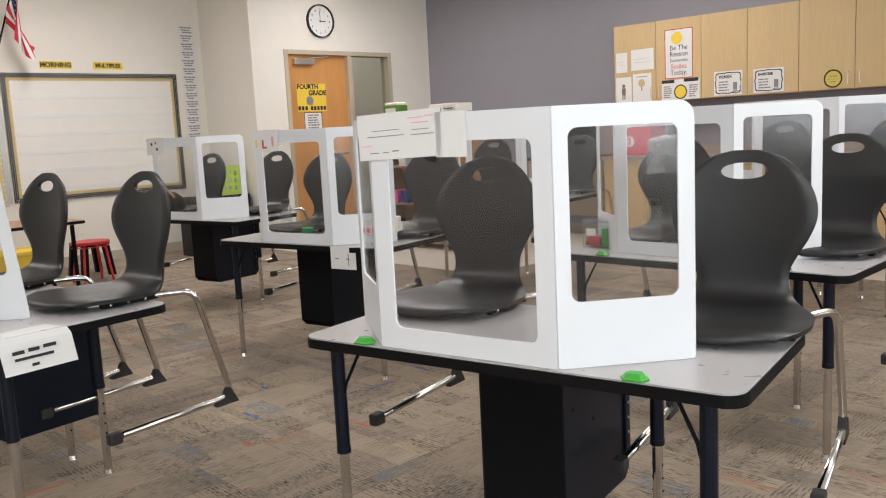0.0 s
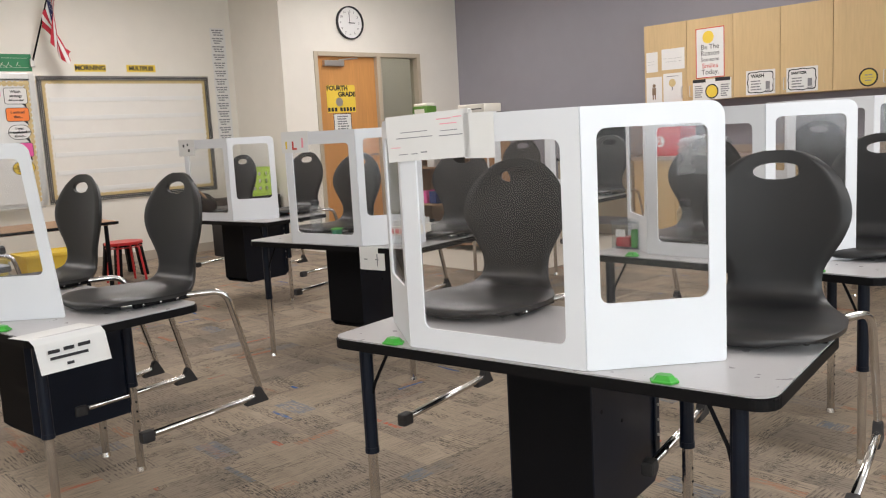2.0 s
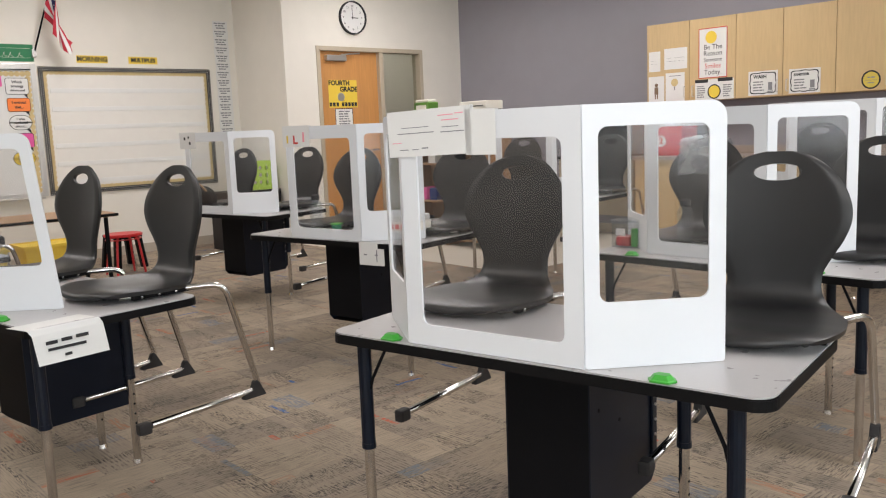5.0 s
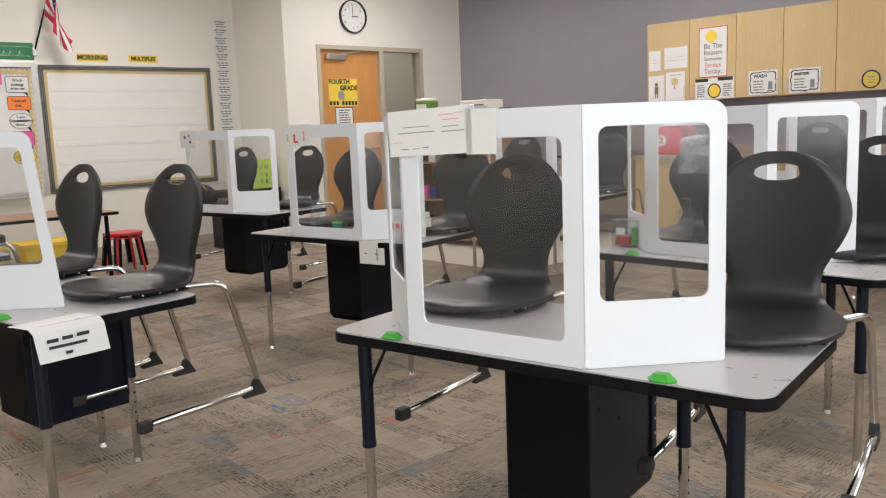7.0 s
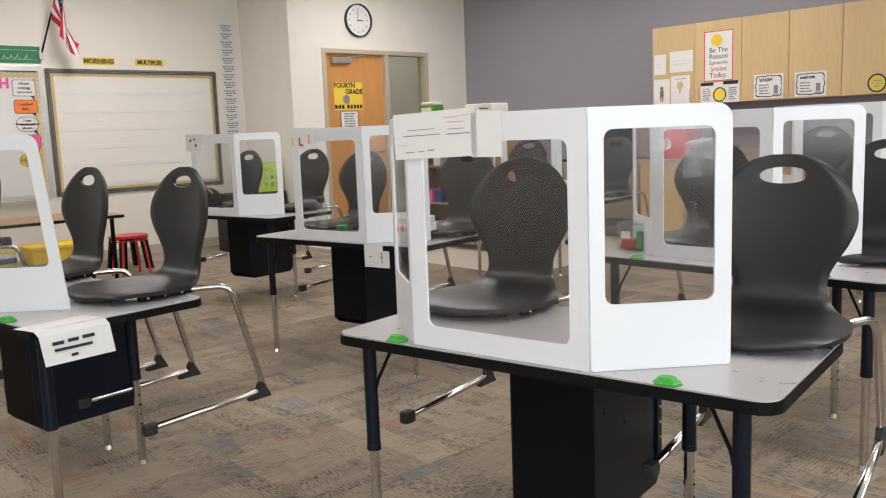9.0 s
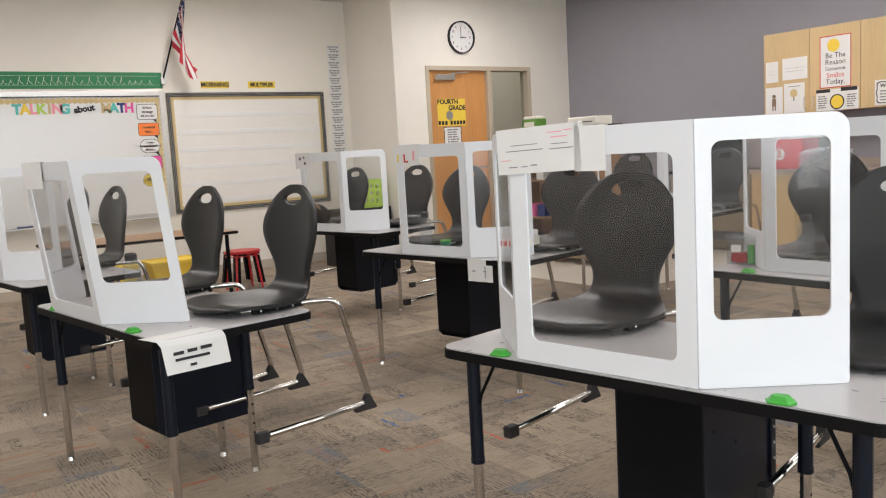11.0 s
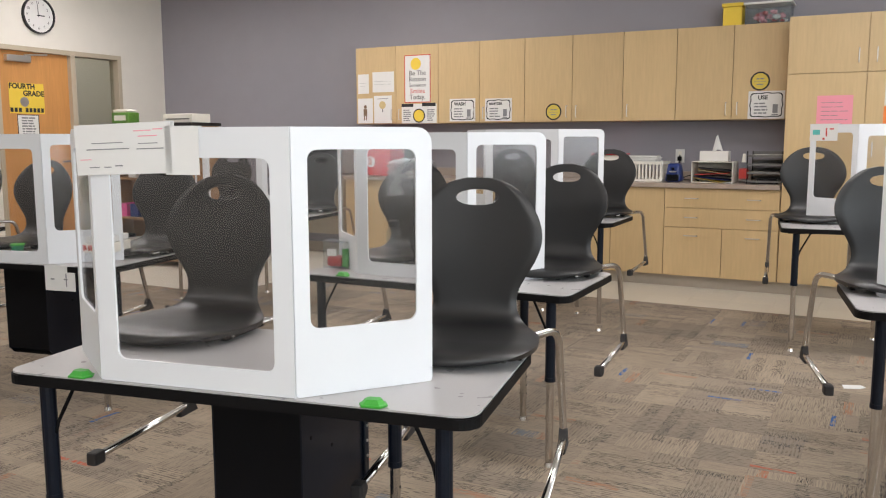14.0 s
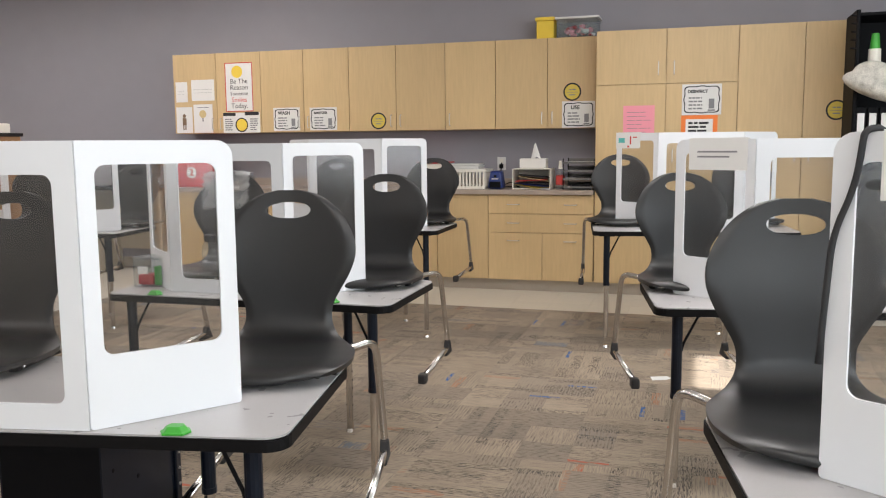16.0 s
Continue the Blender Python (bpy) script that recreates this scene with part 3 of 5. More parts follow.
HALF = [0.105, 0.128, 0.150, 0.172, 0.197, 0.212, 0.214, 0.203, 0.175, 0.143, 0.124, 0.126, 0.147, 0.174, 0.191, 0.190, 0.173, 0.145, 0.113, 0.078, 0.034]


def smooth_at(values, u):
    """Catmull-Rom through evenly spaced values, u from 0 to 1."""
    p = u * (len(values) - 1)
    i = min(int(p), len(values) - 2)
    f = p - i
    a, b, c, d = (values[max(0, min(len(values) - 1, i + k))] for k in (-1, 0, 1, 2))
    return 0.5 * (2 * b + (c - a) * f + (2 * a - 5 * b + 4 * c - d) * f * f + (3 * b - a - 3 * c + d) * f ** 3)


def make_chair(drop=0.35):
    """Hung on a table: its origin lies on the tabletop below the foot of the backrest; it faces -y; drop: how far its runners hang below the top."""
    t = thing("school_chair", pose(0, 0, 0), "charcoal plastic school chair with chrome sled frame, hung on a table", "chair", "school chairs")
    bm = bmesh.new()
    nu, nv = 96, 28
    ys, zs = [p[0] for p in PROFILE], [p[1] for p in PROFILE]
    grid = []
    for i in range(nu + 1):
        u = i / nu
        y, z, h = smooth_at(ys, u), smooth_at(zs, u), smooth_at(HALF, u)
        back = min(max((u - 0.40) / 0.14, 0), 1)
        row = []
        for j in range(nv + 1):
            s = math.sin((j / nv - 0.5) * math.pi) * 0.35 + (j / nv - 0.5) * 2 * 0.65
            x = s * h
            bow = (x / 0.22) ** 2
            edge = max(abs(s) - 0.55, 0) / 0.45
            lift = (0.010 * bow - (z - 0.004) * 0.42 * edge ** 2.2) * (1 - back)
            front = max(0.0, 1 - u / 0.32)
            yy = y + 0.045 * front * abs(s) ** 3 - back * 0.030 * bow + back * max(abs(s) - 0.86, 0) * 0.06
            row.append(bm.verts.new((x, yy, z + lift + 0.006)))
        grid.append(row)
    for i in range(nu):
        for j in range(nv):
            bm.faces.new((grid[i][j], grid[i][j + 1], grid[i + 1][j + 1], grid[i + 1][j]))
    cz, rx, rz = 0.394, 0.063, 0.023

    def inside(c):
        return abs(c.y) > 0.05 and c.z > 0.3 and (abs(c.x) / rx) ** 2.4 + ((c.z - cz) / rz) ** 2 < 1
    bmesh.ops.delete(bm, geom=[f for f in bm.faces if inside(f.calc_center_median())], context="FACES")
    rim = {v for e in bm.edges if e.is_boundary for v in e.verts if v.co.z > 0.36 and abs(v.co.x) < 0.078 and v.co.z < 0.43 and (abs(v.co.x) / (rx * 1.25)) ** 2 + ((v.co.z - cz) / (rz * 1.35)) ** 2 < 1}
    for v in rim:
        a = math.atan2((v.co.z - cz) / rz, v.co.x / rx)
        k = 1 / (abs(math.cos(a)) ** 2.4 + abs(math.sin(a)) ** 2) ** 0.45
        v.co.x, v.co.z = rx * k * math.cos(a), cz + rz * k * math.sin(a)
    shell = part("shell", bm, SHELL, t, "one-piece charcoal plastic seat and back with a grip hole", smooth=True)
    so = shell.modifiers.new("thickness", "SOLIDIFY")
    so.thickness, so.offset = 0.014, -1
    be = shell.modifiers.new("soft_edge", "BEVEL")
    be.width, be.segments, be.limit_method, be.angle_limit = 0.0062, 3, "ANGLE", radians(60)
    for s in (-1, 1):
        pts = rounded_path([(s * 0.140, -0.22, 0.013), (s * 0.168, 0.02, 0.014), (s * 0.236, 0.135, 0.016), (s * 0.245, 0.252, -drop), (s * 0.245, -0.225, -drop - 0.014)], 0.05)
        f = part("frame_tube", tube(bmesh.new(), pts, 0.0115, 12), CHROME, t, "bent chrome frame tube", smooth=True)
        bm = bmesh.new()
        side = [(-0.062, -0.026), (0.040, -0.026), (0.004, 0.040), (-0.010, 0.034), (-0.022, 0.006), (-0.062, -0.006)]
        a, b = ([bm.verts.new((x, y, z)) for y, z in side] for x in (-0.013, 0.013))
        bm.faces.new(a)
        bm.faces.new(b[::-1])
        for i in range(6):
            bm.faces.new((a[i], b[i], b[(i + 1) % 6], a[(i + 1) % 6]))
        bmesh.ops.recalc_face_normals(bm, faces=bm.faces)
        bmesh.ops.bevel(bm, geom=list(bm.edges), offset=0.003, segments=2, affect="EDGES")
        bmesh.ops.translate(bm, verts=bm.verts, vec=(s * 0.245, 0.235, -drop))
        part("rear_glide", bm, RUBBER, f, "black plastic foot")
        part("front_cap", box(bmesh.new(), (s * 0.245 - 0.017, -0.252, -drop - 0.036), (s * 0.245 + 0.017, -0.205, -drop + 0.004), 0.008), RUBBER, f, "black plastic cap")
        bm = box(bmesh.new(), (s * 0.172 - 0.010, -0.19, 0.003), (s * 0.172 + 0.010, 0.06, 0.022), 0.004)
        b = part("seat_bracket", bm, EDGE, t, "black bracket below the seat")
        for k in range(4):
            bm = bmesh.new()
            bmesh.ops.create_uvsphere(bm, u_segments=8, v_segments=6, radius=0.006, matrix=Matrix.Translation((s * 0.184, -0.16 + 0.065 * k, 0.013)))
            part("rivet", bm, CHROME, b)
    part("cross_bar", tube(bmesh.new(), [Vector((-0.165, 0.03, 0.013)), Vector((0.165, 0.03, 0.013))], 0.009, 8), CHROME, t)
    return t


# ---------------------------------------------------------------- dividers
FRONT_W, SIDE_W, DIV_H, FOLD = 0.507, 0.325, 0.585, 42


def make_divider():
    """Three-panel desk shield; origin at the lower left corner of its front panel, which faces -y."""
    t = thing("desk_divider", pose(0, 0, 0), "white folding desk divider with clear windows on a student table", "desk divider", "desk dividers")
    th = 0.006
    for name, w, win, radii, m in (
        ("front_panel", FRONT_W, (0.050, 0.054, FRONT_W - 0.050, DIV_H - 0.066), 0, Matrix()),
        ("right_panel", SIDE_W, (0.036, 0.150, SIDE_W - 0.040, DIV_H - 0.048), (0.008, 0.008, 0.035, 0), Matrix.Translation((FRONT_W, 0, 0)) @ Matrix.Rotation(radians(FOLD), 4, "Z")),
        ("left_panel", SIDE_W, (0.040, 0.150, SIDE_W - 0.036, DIV_H - 0.048), (0.008, 0.008, 0, 0.035), Matrix.Rotation(radians(-FOLD), 4, "Z") @ Matrix.Translation((-SIDE_W, 0, 0))),
    ):
        outer = round_rect(0.0015, 0, w - 0.0015, DIV_H, radii)
        hole = round_rect(win[0], win[1], win[2], win[3], 0.022)
        bm = upright(holed(bmesh.new(), outer, [hole], -th, 0))
        bmesh.ops.transform(bm, matrix=m, verts=bm.verts)
        p = part(name, bm, BOARD, t, "white corrugated plastic panel")
        bm = upright(prism(bmesh.new(), round_rect(win[0] - 0.006, win[1] - 0.006, win[2] + 0.006, win[3] + 0.006, 0.025), -th - 0.0008, -th - 0.0002))
        bmesh.ops.transform(bm, matrix=m, verts=bm.verts)
        part("clear_window", bm, FILM, p, "clear plastic window film")
    return t


def make_clip():
    t = thing("table_clip", pose(0, 0, 0), "small faceted green plastic clip at the table edge", "clip", "green table clips")
    bm = bmesh.new()
    rings = []
    for z, k in ((0.0, 1.0), (0.005, 1.0), (0.006, 0.86), (0.016, 0.58)):
        rings.append([bm.verts.new((x * (1 if abs(x) > 0.025 else k) * (k if abs(x) > 0.025 else 1), 0.021 + (y - 0.021) * k, z)) for x, y in ((-0.032, 0.021), (-0.021, 0.0), (0.021, 0.0), (0.032, 0.021), (0.021, 0.042), (-0.021, 0.042))])
    for a, b in zip(rings, rings[1:]):
        for i in range(6):
            bm.faces.new((a[i], a[(i + 1) % 6], b[(i + 1) % 6], b[i]))
    bm.faces.new(rings[0][::-1])
    bm.faces.new(rings[-1])
    bmesh.ops.bevel(bm, geom=list(bm.edges), offset=0.0009, segments=1, affect="EDGES")
    part("body", bm, GREEN, t)
    return t


TABLE, BOX, CHAIR, DIVIDER, CLIP = make_table(), make_book_box(), make_chair(), make_divider(), make_clip()
TALL_CHAIR = make_chair(0.41)
# near left corner, turn, rise of the top over 0.67 m, and along the table: chairs (x, y, turn), divider, box
TABLES = [
    ("front", -0.285, 1.55, 10.6, 0.0, [(0.19, 0.60, 0), (1.005, 0.63, 3)], (0.285, 0.012), 0.455),
    ("aisle", -2.20, 0.815, 8.0, 0.0, [(0.92, 0.60, -2), (0.205, 0.60, 0)], (0.225, 0.004), 0.42),
    ("mid", -2.59, 2.60, 10.6, 0.0, [(1.01, 0.60, 0), (0.23, 0.60, 0)], (0.36, 0.012), 0.42),
    ("far", -4.58, 3.0, 10.0, 0.0, [(0.88, 0.60, 0), (0.12, 0.60, 0)], (0.32, 0.02), 0.45),
    ("left", -4.02, 0.71, 8.0, 0.0, [(0.62, 0.60, 0), (0.05, 0.6, 0)], (0.30, 0.02), 0.43),
    ("second", -0.59, 3.10, 1.0, 0.0, [(0.18, 0.60, 0), (0.955, 0.58, 3)], (0.245, 0.095), None),
    ("third", -1.118, 5.36, 2.0, 0.037, [(0.25, 0.60, 0), (0.99, 0.60, 0)], (0.32, 0.05), None),
    ("corner", -3.30, 4.95, 8.0, 0.0, [(0.15, 0.60, 0), (0.98, 0.60, 0)], (0.36, 0.02), None),
    ("cabinet_side", 1.07, 5.40, 8.0, 0.056, [(0.19, 0.57, -2), (0.98, 0.6, 0)], (0.395, 0.235), None),
    ("window_side", 1.53, 3.32, 9.0, 0.0, [(0.185, 0.58, 6), (0.98, 0.6, 0)], (0.34, 0.085), None),
    ("near", 1.77, 1.57, 9.0, 0.0, [(0.205, 0.575, 0), (1.05, 0.6, 0)], (0.38, 0.038), None),
]
PLACE = {}
LEAN = {"aisle": 0.10}  # how far a divider leans back
for k, (key, x, y, a, rise, chairs, div, bx) in enumerate(TABLES):
    base = rot(x, y, 0, a)
    top = base @ pose(0, 0, TOP + rise)
    PLACE[key] = top
    if k == 0:
        TABLE.matrix_basis = base
        t = TABLE
    else:
        t = copy_thing(TABLE, base)
    if rise:
        for o in t.children:
            o.location.z += rise
            for c in o.children:
                c.location.z -= rise if c.name.startswith("glide") else 0
    for i, (cx, cy, turn) in enumerate(chairs):
        m = top @ rot(cx, cy, 0.001, turn)
        if k == 0 and i == 0:
            CHAIR.matrix_basis = m
        elif key == "aisle" and i == 0:
            TALL_CHAIR.matrix_basis = m
        else:
            copy_thing(TALL_CHAIR if key in ("aisle", "left", "far") else CHAIR, m)
    m = top @ pose(div[0], div[1], 0.001)
    if k == 0:
        DIVIDER.matrix_basis = m
    else:
        d = copy_thing(DIVIDER, m)
        if key in LEAN:
            for o in [c for c in d.children_recursive if c.type == "MESH"]:
                o.data = o.data.copy()
                o.data.transform(Matrix(((1, 0, 0, 0), (0, 1, -LEAN[key], 0), (0, 0, 1, 0), (0, 0, 0, 1))))
    if bx is not None:
        m = top @ pose(bx, 0.20, -THICK - 0.001)
        if k == 0:
            BOX.matrix_basis = m
        else:
            copy_thing(BOX, m)
    for i, cx in enumerate(() if key in ("far", "mid", "left", "cabinet_side", "window_side") else (0.222, 0.972)):
        m = top @ rot(cx, -0.004, 0.001, 4 * i)
        if k == 0 and i == 0:
            CLIP.matrix_basis = m
        else:
            copy_thing(CLIP, m)

# ---------------------------------------------------------------- cabinets
def pull(parent, x, z, upright_bar, y=0.0, length=0.10):
    bm = bmesh.new()
    d = Vector((0, 0, length / 2)) if upright_bar else Vector((length / 2, 0, 0))
    c = Vector((x, y - 0.028, z))
    tube(bm, rounded_path([c - d + Vector((0, 0.028, 0)), c - d, c + d, c + d + Vector((0, 0.028, 0))], 0.012, 4), 0.004, 8)
    part("handle", bm, ALU, parent, "slim satin metal pull")


def cabinet(name, x0, x1, z0, z1, yf, yb, fronts, label, category, group):
    """A cabinet body with separate fronts: (x0, x1, z0, z1, handle x or None, handle z, upright)."""
    t = thing(name, pose((x0 + x1) / 2, yf, 0), label, category, group)
    c = (x0 + x1) / 2
    part("body", solid((x0 - c, 0.021, z0), (x1 - c, yb - yf, z1), 0.001), MAPLE, t)
    for a, b, lo, hi, hx, hz, up in fronts:
        d = part("door" if up else "drawer_front", solid((a - c + 0.0025, 0, lo + 0.0025), (b - c - 0.0025, 0.019, hi - 0.0025), 0.0015), MAPLE, t)
        if hx is not None:
            pull(d, hx - c, hz, up)
    return t


UZ0, UZ1, UY = 1.385, 2.147, 7.57
for xs in ((-3.275, -2.80, -2.322), (-2.322, -1.877, -1.419), (-1.419, -0.96, -0.497), (-0.497, -0.040), (-0.040, 0.417, 0.853)):
    if len(xs) == 3:
        fr = [(xs[0], xs[1], UZ0, UZ1, xs[1] - 0.045, UZ0 + 0.09, True), (xs[1], xs[2], UZ0, UZ1, xs[1] + 0.045, UZ0 + 0.09, True)]
    else:
        fr = [(xs[0], xs[1], UZ0, UZ1, xs[0] + 0.045, UZ0 + 0.09, True)]
    cabinet("wall_cabinet", xs[0], xs[-1], UZ0, UZ1, UY, PURPLE_Y - 0.002, fr, "maple veneer wall cabinet with flat doors on the purple wall", "cabinet", "wall cabinets")
BY = 7.30
for xs in ((-3.24, -2.78), (-2.78, -2.322, -1.877), (-1.877, -1.419, -0.96), (-0.96, -0.497), (-0.497, -0.041)):
    if len(xs) == 3:
        fr = [(xs[0], xs[1], 0.10, 0.827, xs[1] - 0.05, 0.70, True), (xs[1], xs[2], 0.10, 0.827, xs[1] + 0.05, 0.70, True)]
    else:
        fr = [(xs[0], xs[1], 0.10, 0.827, None, 0, True)]
    cabinet("base_cabinet", xs[0], xs[-1], 0.10, 0.829, BY, PURPLE_Y - 0.002, fr, "maple veneer base cabinet below the counter", "cabinet", "base cabinets")
a, m_, b = -0.041, 0.427, 0.853
t = cabinet("drawer_cabinet", a, b, 0.10, 0.829, BY, PURPLE_Y - 0.002, [(a, b, 0.667, 0.827, a + 0.22, 0.747, False), (a, b, 0.507, 0.667, a + 0.22, 0.59, False),
            (a, m_, 0.10, 0.507, a + 0.22, 0.44, False), (m_, b, 0.10, 0.507, b - 0.19, 0.44, False)], "maple veneer drawer cabinet with satin pulls", "cabinet", "base cabinets")
for z in (0.747, 0.59):
    pull(t, b - 0.19 - (a + b) / 2, z, False)
tagged(link("plinth", solid((-3.24, 7.37, 0), (2.9, 7.42, 0.098)), BASE), "brown toe kick below the cabinets", kind="structure")
ct = thing("countertop", pose(-0.96, BY - 0.03, 0.83), "brown laminate countertop on the base cabinets", "countertop")
part("worktop", solid((-2.29, 0, 0.001), (1.811, PURPLE_Y - BY + 0.026, 0.038), 0.004), COUNTER, ct)
part("backsplash", solid((-2.29, PURPLE_Y - BY + 0.004, 0.039), (1.811, PURPLE_Y - BY + 0.024, 0.115), 0.003), COUNTER, ct)
for xs in ((0.859, 1.409, 1.947), (1.947, 2.42, 2.90)):
    x0, x1, x2 = xs
    if x0 < 1:
        fr = [(x0, x1, 1.717, 2.147, x1 - 0.06, 1.84, True), (x1, x2, 1.717, 2.147, x1 + 0.06, 1.84, True), (x0, x1, 0.10, 1.717, x1 - 0.06, 1.15, True), (x1, x2, 0.10, 1.717, x1 + 0.06, 1.15, True)]
    else:
        fr = [(x0, x1, 0.10, 2.147, x1 - 0.05, 1.15, True), (x1, x2, 0.10, 2.147, x1 + 0.05, 1.15, True)]
    cabinet("tall_cabinet", x0 + 0.001, x2, 0.10, 2.147, BY, PURPLE_Y - 0.002, fr, "tall maple veneer storage cabinet with flat doors", "cabinet", "tall cabinets")


# ---------------------------------------------------------------- things on the walls and cabinet doors
def sheet(name, label, category, m, w, h, material=PAPER, group="", thick=0.0012, radius=0.0):
    """A flat paper thing: origin at its lower left corner, face to -y before the pose m."""
    t = thing(name, m, label, category, group)
    part("sheet", upright(prism(bmesh.new(), round_rect(0, 0, w, h, radius), 0, thick)), material, t)
    return t


def north(x, z, y=7.5685):
    return pose(x, y, z)


def west(y, z, x=WB_X + 0.002):
    return pose(x, y, z, 0, 0, 90)


def ring(cx, cz, r, width, d=0.003, n=32):
    out = [(cx + r * math.cos(2 * math.pi * k / n), cz + r * math.sin(2 * math.pi * k / n)) for k in range(n)]
    inn = [(cx + (r - width) * math.cos(2 * math.pi * k / n), cz + (r - width) * math.sin(2 * math.pi * k / n)) for k in range(n)]
    return upright(holed(bmesh.new(), out, [inn], d, d + 0.001))


def disc(cx, cz, r, d=0.002, n=32):
    return upright(prism(bmesh.new(), [(cx + r * math.cos(2 * math.pi * k / n), cz + r * math.sin(2 * math.pi * k / n)) for k in range(n)], d, d + 0.001))


def wavy_frame(w, h, inset, width, d=0.002):
    def loop(i):
        pts = []
        n = 72
        for k in range(n):
            a = 2 * math.pi * k / n
            c, s = math.cos(a), math.sin(a)
            q = 1 / (abs(c) ** 6 + abs(s) ** 6) ** (1 / 6)
            wob = 1 + 0.03 * math.cos(8 * a)
            pts.append((w / 2 + (w / 2 - i) * c * q * wob * 0.97, h / 2 + (h / 2 - i) * s * q * wob * 0.97))
        return pts
    return upright(holed(bmesh.new(), loop(inset), [loop(inset + width)], d, d + 0.001))


rng = random.Random(4)
po = sheet("poster", "white poster with red border and a yellow sun on a cabinet", "poster", north(-2.70, 1.588), 0.295, 0.462)
part("border", upright(holed(bmesh.new(), round_rect(0, 0, 0.295, 0.462, 0), [round_rect(0.008, 0.008, 0.287, 0.454, 0)], 0.0014, 0.0024)), REDINK, po)
part("sun_face", disc(0.13, 0.375, 0.058), YELLOW, po, "yellow round sun")
for k, (w, c) in enumerate((("Be The", INK), ("Reason", INK), ("Someone", INK), ("Smiles", REDINK), ("Today.", INK))):
    text(w, 0.066 if k != 2 else 0.05, c, po, on_sheet(0.148, 0.285 - 0.058 * k, 0.0016))
for x, z, w, h, lab in ((-3.25, 1.69, 0.13, 0.194, "small white paper taped to a cabinet"), (-3.075, 1.70, 0.253, 0.20, "white paper taped to a cabinet"),
                        (-3.255, 1.392, 0.179, 0.25, "white sheet with a brown figure drawing"), (-3.06, 1.391, 0.21, 0.274, "white sheet with a yellow balloon drawing")):
    p = sheet("paper_sheet", lab, "paper", north(x, z), w, h, group="papers on the cabinet")
    if h > 0.22:
        if "figure" in lab:
            bm = disc(w * 0.5, h * 0.66, 0.018, 0.0016)
            box(bm, (w * 0.38, -0.0026, h * 0.3), (w * 0.62, -0.0016, h * 0.58))
            box(bm, (w * 0.40, -0.0026, h * 0.12), (w * 0.47, -0.0016, h * 0.3)); box(bm, (w * 0.53, -0.0026, h * 0.12), (w * 0.60, -0.0016, h * 0.3))
            part("drawing", bm, BROWN, p)
        else:
            part("drawing", disc(w * 0.48, h * 0.66, 0.038, 0.0016), GOLD, p)
            bars(p, GREYINK, [(w * 0.45, h * 0.40, w * 0.06, h * 0.12), (w * 0.2, h * 0.88, w * 0.6, 0.006)], d=0.0016)
    else:
        bars(p, GREYINK, lines_of(0.02, h * 0.35, w - 0.04, h * 0.3, 2, rng, fill=0.06, words=1), d=0.0016)


def yellow_disc(x, z, y, r=0.076):
    t = thing("round_sign", pose(x, y, z), "yellow round sign with black rim on a cabinet door", "sign", "round signs")
    part("disc", disc(0, 0, r, 0.0), DULLYELLOW, t)
    part("rim", ring(0, 0, r, 0.013, 0.0012), INK, t, "black rim")
    bars(t, GREYINK, [(-0.028, 0.014, 0.022, 0.010), (0.0, 0.014, 0.03, 0.010), (-0.046, -0.006, 0.092, 0.003), (-0.026, -0.030, 0.05, 0.009)], d=0.0012)


for x, z, y in ((-1.132, 1.475, 7.569), (0.63, 1.69, 7.569), (2.654, 1.486, 7.299)):
    yellow_disc(x, z, y)
sp = sheet("notice_sheets", "two white notices with black headings and a yellow disc", "sign", north(-2.735, 1.386), 0.396, 0.19)
part("heading", box(bmesh.new(), (0.0, -0.0026, 0.162), (0.135, -0.0016, 0.192)), INK, sp)
part("heading", box(bmesh.new(), (0.235, -0.0026, 0.165), (0.385, -0.0016, 0.198)), INK, sp)
bars(sp, GREYINK, lines_of(0.02, 0.02, 0.09, 0.12, 6, rng) + lines_of(0.29, 0.02, 0.09, 0.12, 6, rng), d=0.0016)
part("yellow_disc", disc(0.20, 0.075, 0.066, 0.0028), YELLOW, sp, "yellow round badge")
part("disc_rim", ring(0.20, 0.075, 0.068, 0.011, 0.004), INK, sp)


def wavy_sign(word, x, z, w, h, y=7.5685):
    t = sheet("wash_sign", "white sign with black wavy frame and lettering on a cabinet", "sign", pose(x, y, z), w, h, group="wavy signs")
    part("wavy_frame", wavy_frame(w, h, 0.010, 0.008), INK, t)
    if word:
        text(word, h * 0.20 * min(1, 6 / len(word)), INK, t, on_sheet(w * 0.40, h * 0.76, 0.0016), bold=0.0015)
    bars(t, GREYINK, lines_of(w * 0.17, h * 0.16, w * 0.42, h * 0.46, 4, rng, fill=0.45), d=0.0016)
    bars(t, GREYINK, [(w * 0.68, h * 0.2, w * 0.14, h * 0.32), (w * 0.66, h * 0.12, w * 0.18, h * 0.05)], name="pictogram", d=0.0016)


wavy_sign("WASH", -2.195, 1.400, 0.275, 0.215)
wavy_sign("SANITIZER", -1.818, 1.399, 0.275, 0.21)
wavy_sign("USE", 0.545, 1.389, 0.278, 0.222)
wavy_sign("DISINFECT", 1.533, 1.468, 0.297, 0.238, 7.2985)
pk = sheet("pink_notice", "pink printed notice on the tall cabinet", "sign", pose(1.080, 7.2985, 1.30), 0.246, 0.25, PINK)
bars(pk, GREYINK, lines_of(0.03, 0.03, 0.19, 0.19, 6, rng, fill=0.12), d=0.0016)
